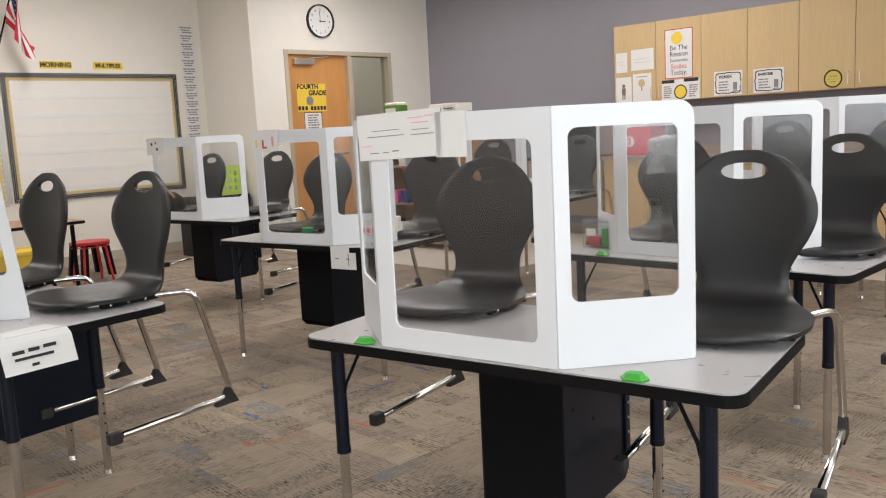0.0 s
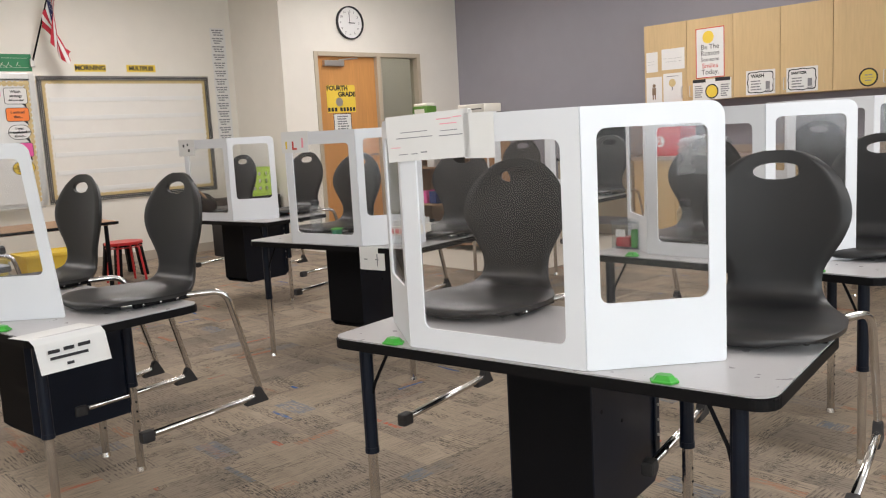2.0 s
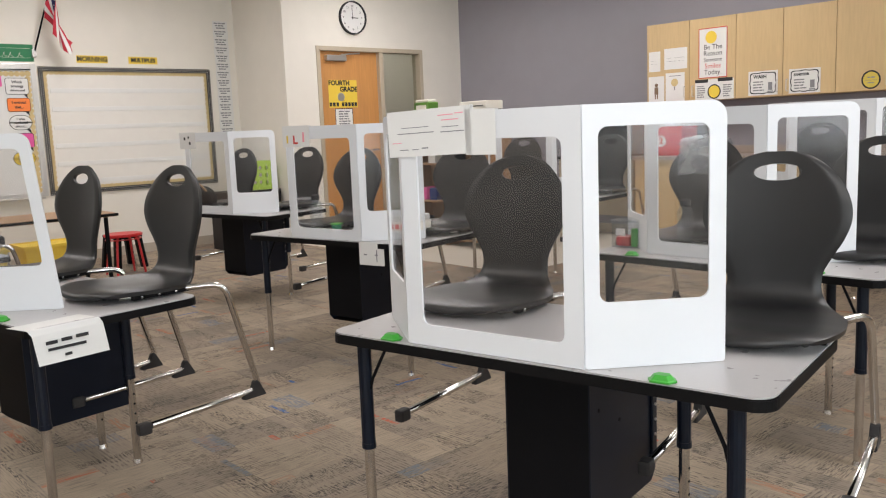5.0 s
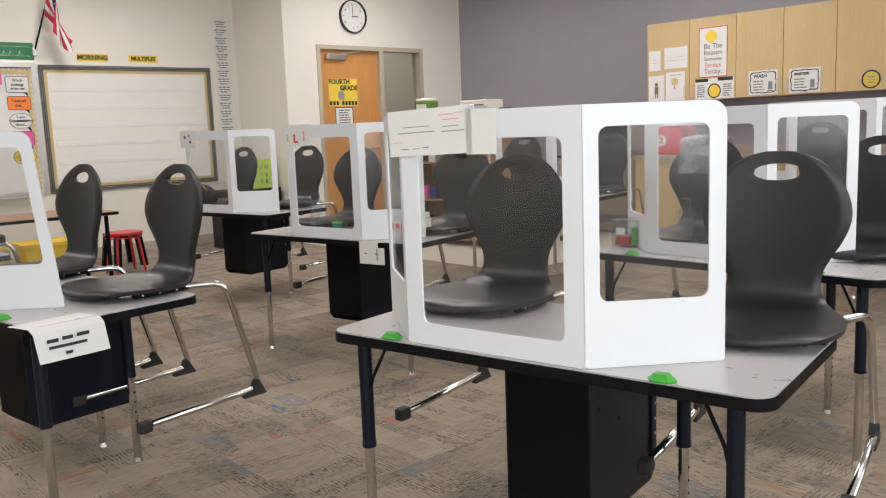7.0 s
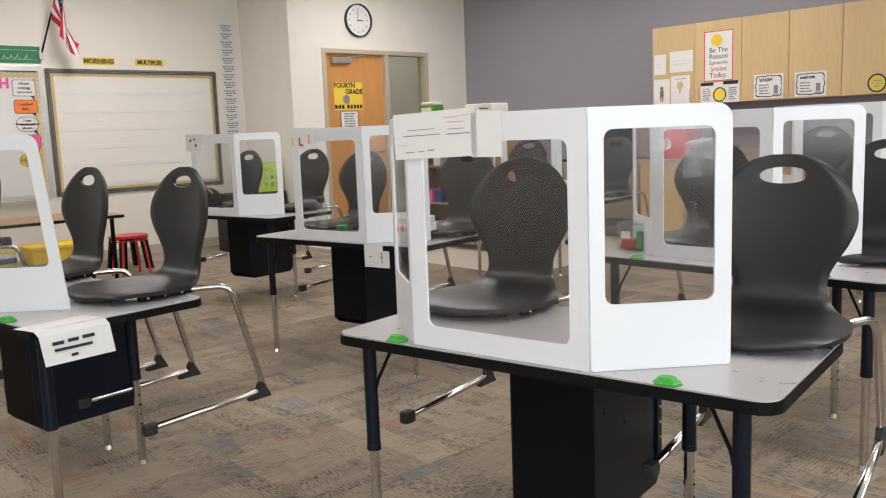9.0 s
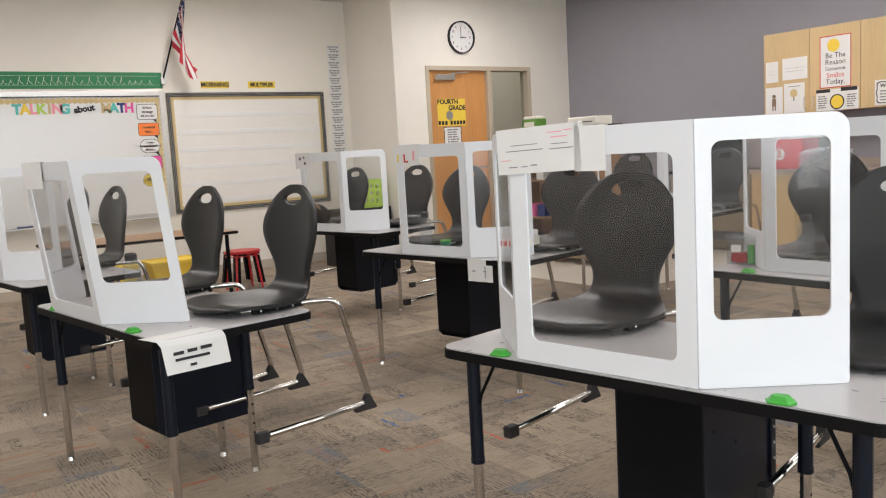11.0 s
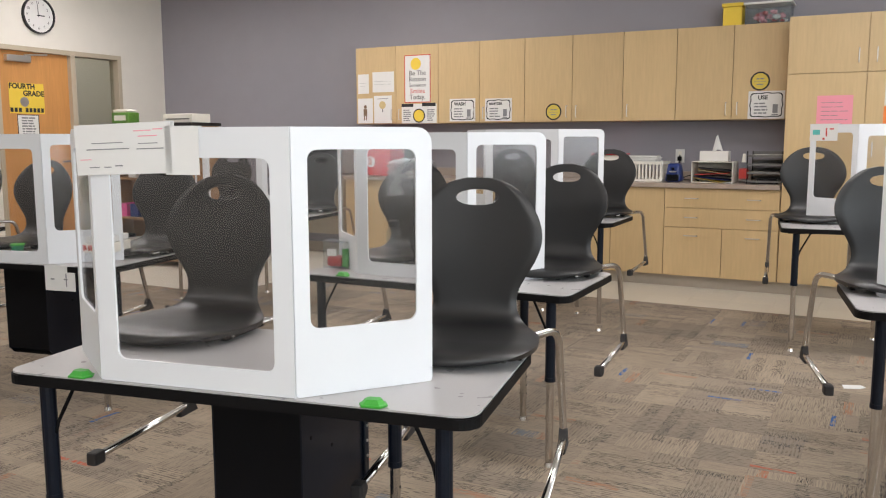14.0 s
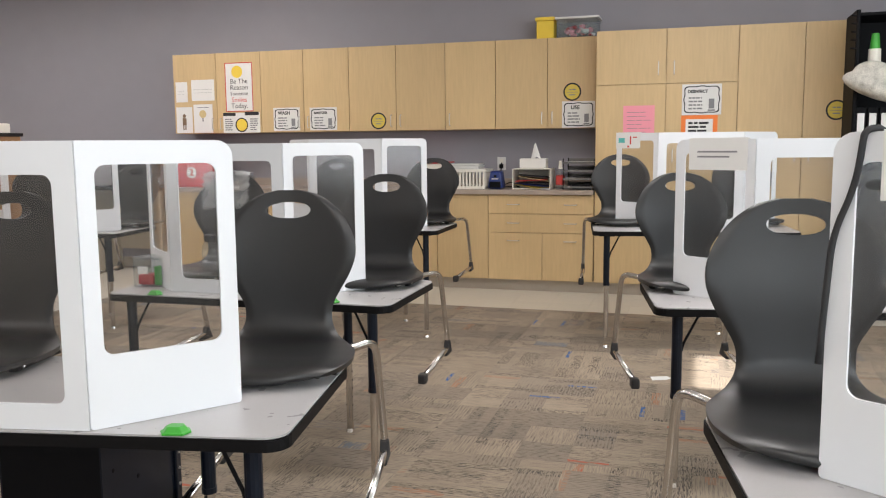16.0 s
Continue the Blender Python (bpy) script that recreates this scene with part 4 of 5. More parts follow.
og = sheet("orange_notice", "orange framed notice on the tall cabinet", "sign", pose(1.53, 7.2985, 1.27), 0.275, 0.195, ORANGE)
part("white_field", solid((0.035, -0.0026, 0.02), (0.24, -0.0016, 0.165)), PAPER, og)
bars(og, INK, lines_of(0.055, 0.03, 0.16, 0.12, 4, rng), d=0.003)

# clock
ck = thing("wall_clock", west(6.18, 2.505, DOOR_X + 0.002), "round white wall clock with black rim above the door", "clock")
part("face", disc(0, 0, 0.174, 0.012, 40), PAPER, ck)
bm = ring(0, 0, 0.185, 0.013, 0.0, 48)
for v in bm.verts:
    v.co.y *= 34
part("rim", bm, INK, ck, "black plastic rim")
for k in range(12):
    a = radians(30 * k)
    text(str(12 if k == 0 else k), 0.036, INK, ck, on_sheet(0.128 * math.sin(a), 0.128 * math.cos(a), 0.0135), name="numeral")
for name, a, ln, w in (("hour_hand", 90, 0.075, 0.010), ("minute_hand", -2, 0.115, 0.006)):
    bm = box(bmesh.new(), (-w / 2, -0.0165, -0.015), (w / 2, -0.0145, ln))
    bmesh.ops.transform(bm, matrix=Matrix.Rotation(radians(a), 4, "Y"), verts=bm.verts)
    part(name.replace("hand", "pointer"), bm, INK, ck)

# door posters
dp = sheet("door_poster", "yellow door poster with black lettering", "poster", west(5.83, 1.50, DOOR_X - 0.0425), 0.40, 0.31, YELLOW)
text("FOURTH", 0.075, INK, dp, on_sheet(0.15, 0.275, 0.002), bold=0.003)
text("GRADE", 0.075, INK, dp, on_sheet(0.28, 0.205, 0.002), bold=0.003)
bars(dp, INK, [(0.005 + 0.047 * k, 0.014, 0.034, 0.044) for k in range(3)] + [(0.175 + 0.045 * k, 0.014, 0.033, 0.044) for k in range(5)], d=0.002)
part("print", disc(0.17, 0.12, 0.05, 0.002), ALU, dp, "pale blue printed shape")
d2 = sheet("door_notice", "white printed notice with dark border on the door", "sign", west(5.905, 1.20, DOOR_X - 0.0425), 0.25, 0.29)
part("border", upright(holed(bmesh.new(), round_rect(0, 0, 0.25, 0.29, 0), [round_rect(0.008, 0.008, 0.242, 0.282, 0)], 0.0014, 0.0024)), INK, d2)
bars(d2, GREYINK, lines_of(0.05, 0.02, 0.16, 0.25, 9, rng), d=0.0016)

# bulletin board with scalloped trim
BB = (3.05, 4.90, 0.70, 1.985)
bb = thing("bulletin_board", west(BB[0], BB[2]), "cream pocket chart board with black and gold scalloped border", "bulletin board")
bw, bh = BB[1] - BB[0], BB[3] - BB[2]
part("panel", upright(prism(bmesh.new(), round_rect(0, 0, bw, bh, 0), 0, 0.012)), PANEL, bb)


def scallop(x0, z0, x1, z1, depth, step, d):
    """A strip whose inner side is cut into half rounds, along one side of the board."""
    bm = bmesh.new()
    n = int(max(abs(x1 - x0), abs(z1 - z0)) / step)
    for k in range(n):
        t = (k + 0.5) / n
        cx, cz = x0 + (x1 - x0) * t, z0 + (z1 - z0) * t
        pts = [(cx + depth * math.cos(a), cz + depth * math.sin(a)) for a in (2 * math.pi * i / 10 for i in range(10))]
        prism(bm, pts, d, d + 0.001)
    return upright(bm)


for x0, z0, x1, z1 in ((0, bh - 0.05, bw, bh - 0.05), (0, 0.05, bw, 0.05), (0.05, 0, 0.05, bh), (bw - 0.05, 0, bw - 0.05, bh)):
    tagged(part("gold_scallop", scallop(x0, z0, x1, z1, 0.032, 0.05, 0.013 + 0.0012 * (x0 == x1)), GOLD, bb, "gold scalloped trim"), kind="stuff")
for lo, hi in (((0, bh - 0.045), (bw, bh)), ((0, 0), (bw, 0.045)), ((0, 0.045), (0.045, bh - 0.045)), ((bw - 0.045, 0.045), (bw, bh - 0.045))):
    part("black_trim", solid((lo[0], -0.0185, lo[1]), (hi[0], -0.0160, hi[1])), INK, bb, "black trim with pale dots")
bm = bmesh.new()
for k in range(int(bw / 0.022)):
    for r in (0.012, 0.032):
        for z in (bh - r, r):
            x = 0.011 + 0.022 * k + (0.011 if r > 0.02 else 0)
            if x < bw - 0.008:
                box(bm, (x - 0.0036, -0.0196, z - 0.0036), (x + 0.0036, -0.0186, z + 0.0036))
for k in range(int(bh / 0.022) - 4):
    for r in (0.012, 0.032):
        for x in (bw - r, r):
            z = 0.055 + 0.022 * k + (0.011 if r > 0.02 else 0)
            box(bm, (x - 0.0036, -0.0196, z - 0.0036), (x + 0.0036, -0.0186, z + 0.0036))
tagged(part("dots", bm, CREAM, bb), kind="stuff")
for k in range(6):
    z = 0.10 + 0.185 * k
    part("pocket_strip", solid((0.10, -0.0165, z), (bw - 0.10, -0.0122, z + 0.045), 0.001), PAPER, bb, "pale pocket strip")
for x, w in ((3.44, "MORNING"), (3.98, "MULTIPLES")):
    t = sheet("word_strip", "yellow word strip with black letters above the board", "sign", west(x, 2.03), 0.32, 0.075, YELLOW, "word strips")
    text(w, 0.066 if len(w) < 8 else 0.056, INK, t, on_sheet(0.16, 0.037, 0.002), bold=0.003)
ws = thing("word_chart", west(4.985, 1.22), "tall white strip of printed word rows on the wall", "chart")
for k in range(15):
    z = 1.31 - 0.092 * k
    part("row_card", solid((0.003 * (k % 3), -0.0012, z - 0.0905), (0.185 + 0.003 * (k % 2), 0, z), 0), PAPER, ws)
    rows = [(0.02 + 0.012 * r, z - 0.030 - 0.026 * r, 0.145 - rng.uniform(0.01, 0.04) * r, 0.013) for r in range(3)]
    bars(ws, GREYINK, [(x + dx, zz, w * 0.29, h) for x, zz, w, h in rows for dx in (0, w * 0.34, w * 0.68)], d=0.0013)

# whiteboard
wb = thing("whiteboard", west(-1.6, 0.74), "long white enamel board with aluminium rail and gold trim", "whiteboard")
wl = 4.58
part("surface", upright(prism(bmesh.new(), round_rect(0, 0, wl, 1.20, 0), 0, 0.010)), WBOARD, wb)
for lo, hi in (((0, 1.20), (wl, 1.27)), ((wl, 0.0), (wl + 0.05, 1.27)), ((0, -0.04), (wl + 0.05, 0.0))):
    part("rail", solid((lo[0], -0.022, lo[1]), (hi[0], 0, hi[1]), 0.003), ALU, wb, "brushed aluminium rail")
part("dark_gap", solid((0, -0.0235, 1.205), (wl, -0.0225, 1.216)), INK, wb)
tagged(part("gold_scallop", scallop(0, 1.17, wl, 1.17, 0.028, 0.05, 0.0115), GOLD, wb, "gold scalloped trim"), kind="stuff")
tagged(part("gold_scallop", scallop(wl - 0.03, 0, wl - 0.03, 1.2, 0.028, 0.05, 0.0127), GOLD, wb, "gold scalloped trim"), kind="stuff")
part("tray", solid((0, -0.085, -0.06), (wl, -0.023, -0.042), 0.004), ALU, wb, "marker tray")
for k in range(3):
    rod_bm = rod(bmesh.new(), (2.5 + 0.3 * k, -0.055, -0.030), (2.64 + 0.3 * k, -0.055, -0.030), 0.009, n=8)
    tagged(link("marker", rod_bm, (INK, REDINK, BLUE)[k]), "whiteboard marker lying on the tray", "marker", "markers").matrix_basis = west(-1.6, 0.74)
gs = sheet("cursive_strip", "long green cursive alphabet strip above the whiteboard", "alphabet strip", west(-1.6, 2.03), 4.63, 0.165, CHALKGREEN)
bars(gs, CREAM, [(0.02, 0.035, 4.58, 0.002), (0.02, 0.125, 4.58, 0.002)], name="guide_line", d=0.0016)
bm = bmesh.new()
x = 0.1
while x < 4.5:
    h = rng.choice((0.05, 0.085))
    pts = [Vector((x, -0.003, 0.04)), Vector((x + 0.03, -0.003, 0.04 + h)), Vector((x + 0.012, -0.003, 0.04 + h * 0.6)), Vector((x + 0.05, -0.003, 0.042))]
    tube(bm, rounded_path(pts, 0.02, 3), 0.0018, 4)
    x += rng.uniform(0.055, 0.085)
tagged(part("chalk_marks", bm, CREAM, gs, "pale joined letter strokes"), kind="stuff")
tk = thing("letter_cutouts", west(1.56, 1.79), "colourful cutout letters on the whiteboard", "lettering")
cols = [TEAL, YELLOW, PINK, LIME, GOLD, PINK]
for k, c in enumerate("TALKING"):
    text(c, 0.13, cols[k % 6], tk, on_sheet(0.06 + 0.072 * k, 0.04, 0.0135), name="letter", bold=0.006)
text("about", 0.085, INK, tk, on_sheet(0.67, 0.04, 0.0135) @ Matrix.Rotation(radians(8), 4, "Z"), name="letter", bold=0.004)
for k, c in enumerate("MATH"):
    text(c, 0.13, (GOLD, TEAL, BLUE, MAGENTA)[k], tk, on_sheet(0.88 + 0.075 * k, 0.04, 0.0135), name="letter", bold=0.006)
for z0, h, c, round_, words in ((1.69, 0.18, PAPER, False, ("Which", "strategy", "did you use?")), (1.522, 0.155, ORANGE, False, ("I noticed", "that...")), (1.345, 0.165, PAPER, True, ("I was", "confused", "about...")), (1.17, 0.165, MAGENTA, False, ()), (1.0, 0.15, YELLOW, True, ())):
    t = thing("speech_bubble", west(2.735, z0), ("white" if c is PAPER else "coloured") + " paper speech bubble on the whiteboard", "sign", "speech bubbles")
    r = h * 0.48 if round_ else 0.025
    o = round_rect(0, 0.02, 0.215, h, r)
    part("outline", upright(prism(bmesh.new(), o, 0.0135, 0.0145)), INK, t)
    bm = prism(bmesh.new(), round_rect(0.005, 0.025, 0.21, h - 0.005, max(r - 0.005, 0.01)), 0.0148, 0.0156)
    part("paper", upright(bm), c, t)
    part("tail", upright(prism(bmesh.new(), [(0.15, 0.03), (0.20, -0.02), (0.19, 0.03)], 0.0135, 0.0145)), INK, t)
    for k, w in enumerate(words):
        text(w, 0.036 if len(w) < 10 else 0.028, INK, t, on_sheet(0.108, 0.02 + (h - 0.02) * (1 - (k + 1) / (len(words) + 1)), 0.0162), bold=0.001)
    if not words:
        bars(t, INK, lines_of(0.045, 0.045, 0.12, h - 0.08, 3, rng, fill=0.4), d=0.016)

# flag
fl = thing("wall_flag", pose(WB_X + 0.002, 3.03, 2.10), "small striped flag on a black pole leaning from the wall", "flag")
P0, P1 = Vector((0.02, 0, 0)), Vector((0.36, 0.20, 0.90))
part("pole", rod(bmesh.new(), P0, P1, 0.009, 0.007, n=8), BLACKMETAL, fl, "thin black pole")
part("bracket", solid((0, -0.02, -0.03), (0.04, 0.02, 0.05), 0.004), ALU, fl)


def drape(u, v):
    top = P0.lerp(P1, 1.0 - 0.62 * v)
    low = Vector((0.30, 0.10 + 0.20 * v ** 0.8, 0.30 - 0.33 * (1 - abs(v - 0.6))))
    return top.lerp(low, u) + Vector((0.035 * math.sin(9 * v + 2.0 * u) * (0.3 + u), 0.012 * math.sin(14 * v + 5 * u), 0))


def cloth(u0, u1, v0, v1, lift):
    """A hanging strip of the flag: u runs down from the pole, v across the folds."""
    bm = bmesh.new()
    nu, nv = 16, 4
    rows = []
    for i in range(nu + 1):
        u = u0 + (u1 - u0) * i / nu
        row = []
        for j in range(nv + 1):
            v = v0 + (v1 - v0) * j / nv
            row.append(bm.verts.new(drape(u, v) + Vector((lift, 0, 0))))
        rows.append(row)
    for a, b in zip(rows, rows[1:]):
        for j in range(nv):
            bm.faces.new((a[j], a[j + 1], b[j + 1], b[j]))
    return bm


for k in range(9):
    o = part("stripe", cloth(0.0, 1.0, k / 9, (k + 1) / 9, 0.0), FLAGRED if k % 2 == 0 else PAPER, fl, "red stripe" if k % 2 == 0 else "white stripe", smooth=True)
o = part("canton", cloth(0.0, 0.36, 0.02, 0.60, 0.006), FLAGBLUE, fl, "dark blue field with pale stars", smooth=True)

bm = bmesh.new()
for i in range(5):
    for j in range(6):
        bmesh.ops.create_icosphere(bm, subdivisions=1, radius=0.007, matrix=Matrix.Translation(drape(0.04 + 0.065 * i, 0.07 + 0.09 * j + 0.03 * (i % 2)) + Vector((0.008, 0, 0))))
tagged(part("stars", bm, PAPER, fl, "pale stars"), kind="stuff")

# ---------------------------------------------------------------- counter and cabinet-top things
CT = 0.869
bk = thing("laundry_basket", pose(-0.295, 7.56, CT), "white slotted plastic basket with papers on the counter", "basket")
bm = bmesh.new()
w, d, h = 0.19, 0.13, 0.17
for k in range(13):
    x = -w + 0.008 + (2 * w - 0.016) * k / 12
    for y in (-d, d):
        box(bm, (x - 0.007, y - 0.003, 0.012), (x + 0.007, y + 0.003, h - 0.02))
for k in range(9):
    y = -d + 0.012 + (2 * d - 0.024) * k / 8
    for x in (-w, w):
        box(bm, (x - 0.003, y - 0.007, 0.012), (x + 0.003, y + 0.007, h - 0.02))
tagged(part("slats", bm, CREAM, bk), kind="stuff")
part("rim", holed(bmesh.new(), round_rect(-w - 0.014, -d - 0.014, w + 0.014, d + 0.014, 0.03), [round_rect(-w + 0.004, -d + 0.004, w - 0.004, d - 0.004, 0.02)], h - 0.024, h), CREAM, bk)
part("base", prism(bmesh.new(), round_rect(-w - 0.004, -d - 0.004, w + 0.004, d + 0.004, 0.02), 0, 0.022), CREAM, bk)
bm = bmesh.new()
for k in range(5):
    box(bm, (-0.17, -0.11, 0.15 + 0.013 * k), (0.13 + 0.01 * (k % 2), 0.10, 0.16 + 0.013 * k), 0.003, Matrix.Rotation(radians(2 * k - 4), 4, "Z"))
tagged(link("paper_stack", bm, PAPER), "stack of white papers in the basket", "paper").matrix_basis = pose(-0.295, 7.56, CT + 0.004)

rf = thing("red_folder_box", pose(-0.60, 7.60, CT), "clear box of papers with a red folder on top", "storage box")
part("box", solid((-0.11, -0.12, 0), (0.12, 0.12, 0.22), 0.008), CREAM, rf)
part("folder", solid((-0.13, -0.14, 0.222), (0.14, 0.13, 0.235), 0.003), RED, rf, "red folder")

ps = thing("pencil_sharpener", pose(-0.01, 7.50, CT), "dark blue electric pencil sharpener on the counter", "pencil sharpener")
bm = box(bmesh.new(), (-0.065, -0.08, 0), (0.065, 0.08, 0.155), 0.025)
for v in bm.verts:
    if v.co.z > 0.1:
        v.co.x *= 0.78; v.co.y *= 0.8
part("body", bm, BLUE, ps, smooth=True)
part("drawer", solid((-0.05, -0.087, 0.012), (0.05, -0.070, 0.065), 0.006), BLACKMETAL, ps)
part("opening", rod(bmesh.new(), (0, -0.075, 0.11), (0, -0.055, 0.112), 0.012), BLACKMETAL, ps)
bars(ps, ALU, [(-0.03, 0.082, 0.06, 0.012)], d=0.0755)
part("cord", tube(bmesh.new(), rounded_path([(0.05, 0.05, 0.03), (0.12, 0.08, 0.06), (0.16, 0.05, 0.02), (0.19, 0.10, 0.008), (-0.04, 0.30, 0.008), (-0.04, 0.355, 0.22)], 0.05), 0.0045, 6), BLACKMETAL, ps, "black power cord", smooth=True)
ou = sheet("wall_outlet", "white wall outlet with a plug above the counter", "outlet", pose(-0.09, PURPLE_Y - 0.001, 1.02), 0.078, 0.118, PAPER, thick=0.006)
part("socket", solid((0.024, -0.0085, 0.065), (0.054, -0.0065, 0.10), 0.001), CREAM, ou)
part("plug", solid((0.022, -0.03, 0.018), (0.056, -0.0065, 0.055), 0.004), BLACKMETAL, ou)

cu = thing("paper_cubby", pose(0.305, 7.56, CT), "white open cubby holding coloured papers", "cubby")
for lo, hi in (((-0.165, -0.13, 0), (0.165, 0.13, 0.006)), ((-0.165, -0.13, 0.168), (0.165, 0.13, 0.174)), ((-0.165, -0.13, 0.006), (-0.159, 0.13, 0.168)), ((0.159, -0.13, 0.006), (0.165, 0.13, 0.168)), ((-0.159, 0.124, 0.006), (0.159, 0.13, 0.168))):
    part("board", solid(lo, hi, 0.001), CREAM, cu)
for k, c in enumerate((YELLOW, BLUE, INK, REDINK, GOLD, INK)):
    bm = box(bmesh.new(), (-0.13, -0.11, 0), (0.13, 0.10, 0.004))
    bmesh.ops.transform(bm, matrix=Matrix.Translation((0.01 * (k % 3) - 0.01, -0.03, 0.014 + 0.019 * k)) @ Matrix.Rotation(radians(9 - 4 * (k % 4)), 4, "Y") @ Matrix.Rotation(radians(7 * k - 18), 4, "Z"), verts=bm.verts)
    for v in bm.verts:
        v.co.x = max(-0.155, min(0.155, v.co.x)); v.co.z = max(0.008, min(0.155, v.co.z))
    tagged(link("folder", bm, c), "paper folder lying in the cubby", "folder", "folders in the cubby").matrix_basis = pose(0.305, 7.56, CT)
tb = thing("tissue_box", pose(0.305, 7.56, CT + 0.175), "printed tissue box with a white tissue", "tissue box")
part("carton", solid((-0.115, -0.06, 0), (0.115, 0.06, 0.085), 0.004), PANEL, tb)
bm = bmesh.new()
bmesh.ops.create_cone(bm, cap_ends=False, segments=14, radius1=0.05, radius2=0.006, depth=0.12, matrix=Matrix.Translation((0.01, 0, 0.142)))
for v in bm.verts:
    v.co.x += 0.014 * math.sin(31 * v.co.z + 9 * v.co.y); v.co.y *= 0.5; v.co.z += 0.02 * math.sin(60 * v.co.x)
part("tissue", bm, PAPER, tb, "crumpled white tissue", smooth=True)
TRAYGREY = mat("grey_wire_mesh", (0.16, 0.155, 0.15), 0.5, metal=0.3, grain=0.1)
lt = thing("letter_tray", pose(0.715, 7.56, CT), "grey mesh stack of letter trays on the counter", "letter tray")
for k in range(4):
    z = 0.012 + 0.068 * k
    part("tray", box(box(box(bmesh.new(), (-0.13, -0.16, z), (0.13, 0.15, z + 0.004)), (-0.13, 0.146, z + 0.004), (0.13, 0.15, z + 0.04)), (-0.13, -0.16, z + 0.004), (0.13, -0.156, z + 0.016)), TRAYGREY, lt)
    part("paper_stack", solid((-0.11, -0.15, z + 0.005), (0.10, 0.13, z + 0.012 + 0.004 * (k % 2))), PAPER, lt, "white papers")
for x in (-0.132, 0.132):
    for y in (-0.15, 0.14):
        part("post", rod(bmesh.new(), (x, y, 0), (x, y, 0.262), 0.004, n=8), BLACKMETAL, lt)
sb = thing("spray_bottle", pose(0.54, 7.53, CT), "patterned bottle beside the letter tray", "bottle")
part("bottle", solid((-0.035, -0.03, 0), (0.035, 0.03, 0.17), 0.014), CLEAR, sb)
part("label", solid((-0.0355, -0.0305, 0.03), (0.0355, 0.0305, 0.12), 0.014), REDINK, sb)
part("cap", rod(bmesh.new(), (0, 0, 0.17), (0, 0, 0.24), 0.018, 0.012), CREAM, sb)
st = thing("stapler", pose(0.74, 7.42, CT), "black stapler on the counter", "stapler")
part("base", solid((-0.08, -0.02, 0), (0.08, 0.02, 0.012), 0.004), BLACKMETAL, st)
part("arm", box(bmesh.new(), (-0.08, -0.018, 0.018), (0.075, 0.018, 0.048), 0.008, Matrix.Rotation(radians(-6), 4, "Y")), BLACKMETAL, st)

yt = thing("yellow_tub", pose(0.385, 7.70, UZ1), "yellow plastic tub on the wall cabinets", "tub")
bm = box(bmesh.new(), (-0.075, -0.08, 0), (0.075, 0.08, 0.15), 0.008)
part("body", bm, YELLOW, yt)
part("lid", box(box(bmesh.new(), (-0.085, -0.09, 0.151), (0.085, 0.09, 0.18), 0.006), (-0.05, -0.02, 0.178), (0.05, 0.02, 0.192), 0.005), YELLOW, yt, "yellow lid")
cb = thing("clear_storage_bin", pose(0.66, 7.70, UZ1), "clear plastic bin of pink things with white lid", "storage bin")
bm = bmesh.new()
for lo, hi in (((-0.17, -0.12, 0), (0.17, 0.12, 0.004)), ((-0.17, -0.12, 0.004), (-0.166, 0.12, 0.15)), ((0.166, -0.12, 0.004), (0.17, 0.12, 0.15)), ((-0.166, -0.12, 0.004), (0.166, -0.116, 0.15)), ((-0.166, 0.116, 0.004), (0.166, 0.12, 0.15))):
    box(bm, lo, hi)
part("bin", bm, CLEAR, cb)
part("lid", solid((-0.185, -0.135, 0.151), (0.185, 0.135, 0.168), 0.006), PAPER, cb, "white lid")
for k in range(26):
    bm = bmesh.new()
    bmesh.ops.create_icosphere(bm, subdivisions=1, radius=rng.uniform(0.022, 0.036))
    for v in bm.verts:
        v.co *= rng.uniform(0.7, 1.2); v.co.z *= 0.7
    o = tagged(link("craft_piece", bm, (PINK, RED, PAPER, PINK)[k % 4]), "crumpled pink craft piece inside the clear bin", "craft material", "craft pieces in the bin")
    o.matrix_basis = pose(0.66 + rng.uniform(-0.12, 0.12), 7.70 + rng.uniform(-0.07, 0.07), UZ1 + 0.03 + 0.022 * (k // 7))

# black rack beside the tall cabinet, with a pale hat, a green-capped bottle and binders
rk = thing("wire_rack", pose(2.93, 6.98, 0), "tall black metal rack beside the tall cabinet", "rack")
for x in (-0.24, 0.60):
    for y in (-0.2, 0.2):
        part("post", rod(bmesh.new(), (x, y, 0), (x, y, 2.14), 0.014, n=10), BLACKMETAL, rk)
for z in (0.12, 0.62, 1.10, 1.62, 2.10):
    part("shelf", solid((-0.245, -0.21, z), (0.605, 0.21, z + 0.02), 0.003), BLACKMETAL, rk)
part("back_sheet", solid((-0.235, 0.205, 0.12), (0.6, 0.209, 2.12)), BLACKMETAL, rk)
part("side_sheet", solid((-0.252, -0.2, 1.12), (-0.248, 0.2, 2.14)), BLACKMETAL, rk)
for k in range(5):
    part("hook", rod(bmesh.new(), (-0.248, -0.205, 2.10 - 0.055 * k), (-0.285, -0.205, 2.105 - 0.055 * k), 0.005, n=6), BLACKMETAL, rk)
ht = thing("sun_hat", pose(2.80, 6.685, 1.66), "pale speckled cloth hat hung on the rack", "hat")
bm = bmesh.new()
bmesh.ops.create_uvsphere(bm, u_segments=24, v_segments=14, radius=1)
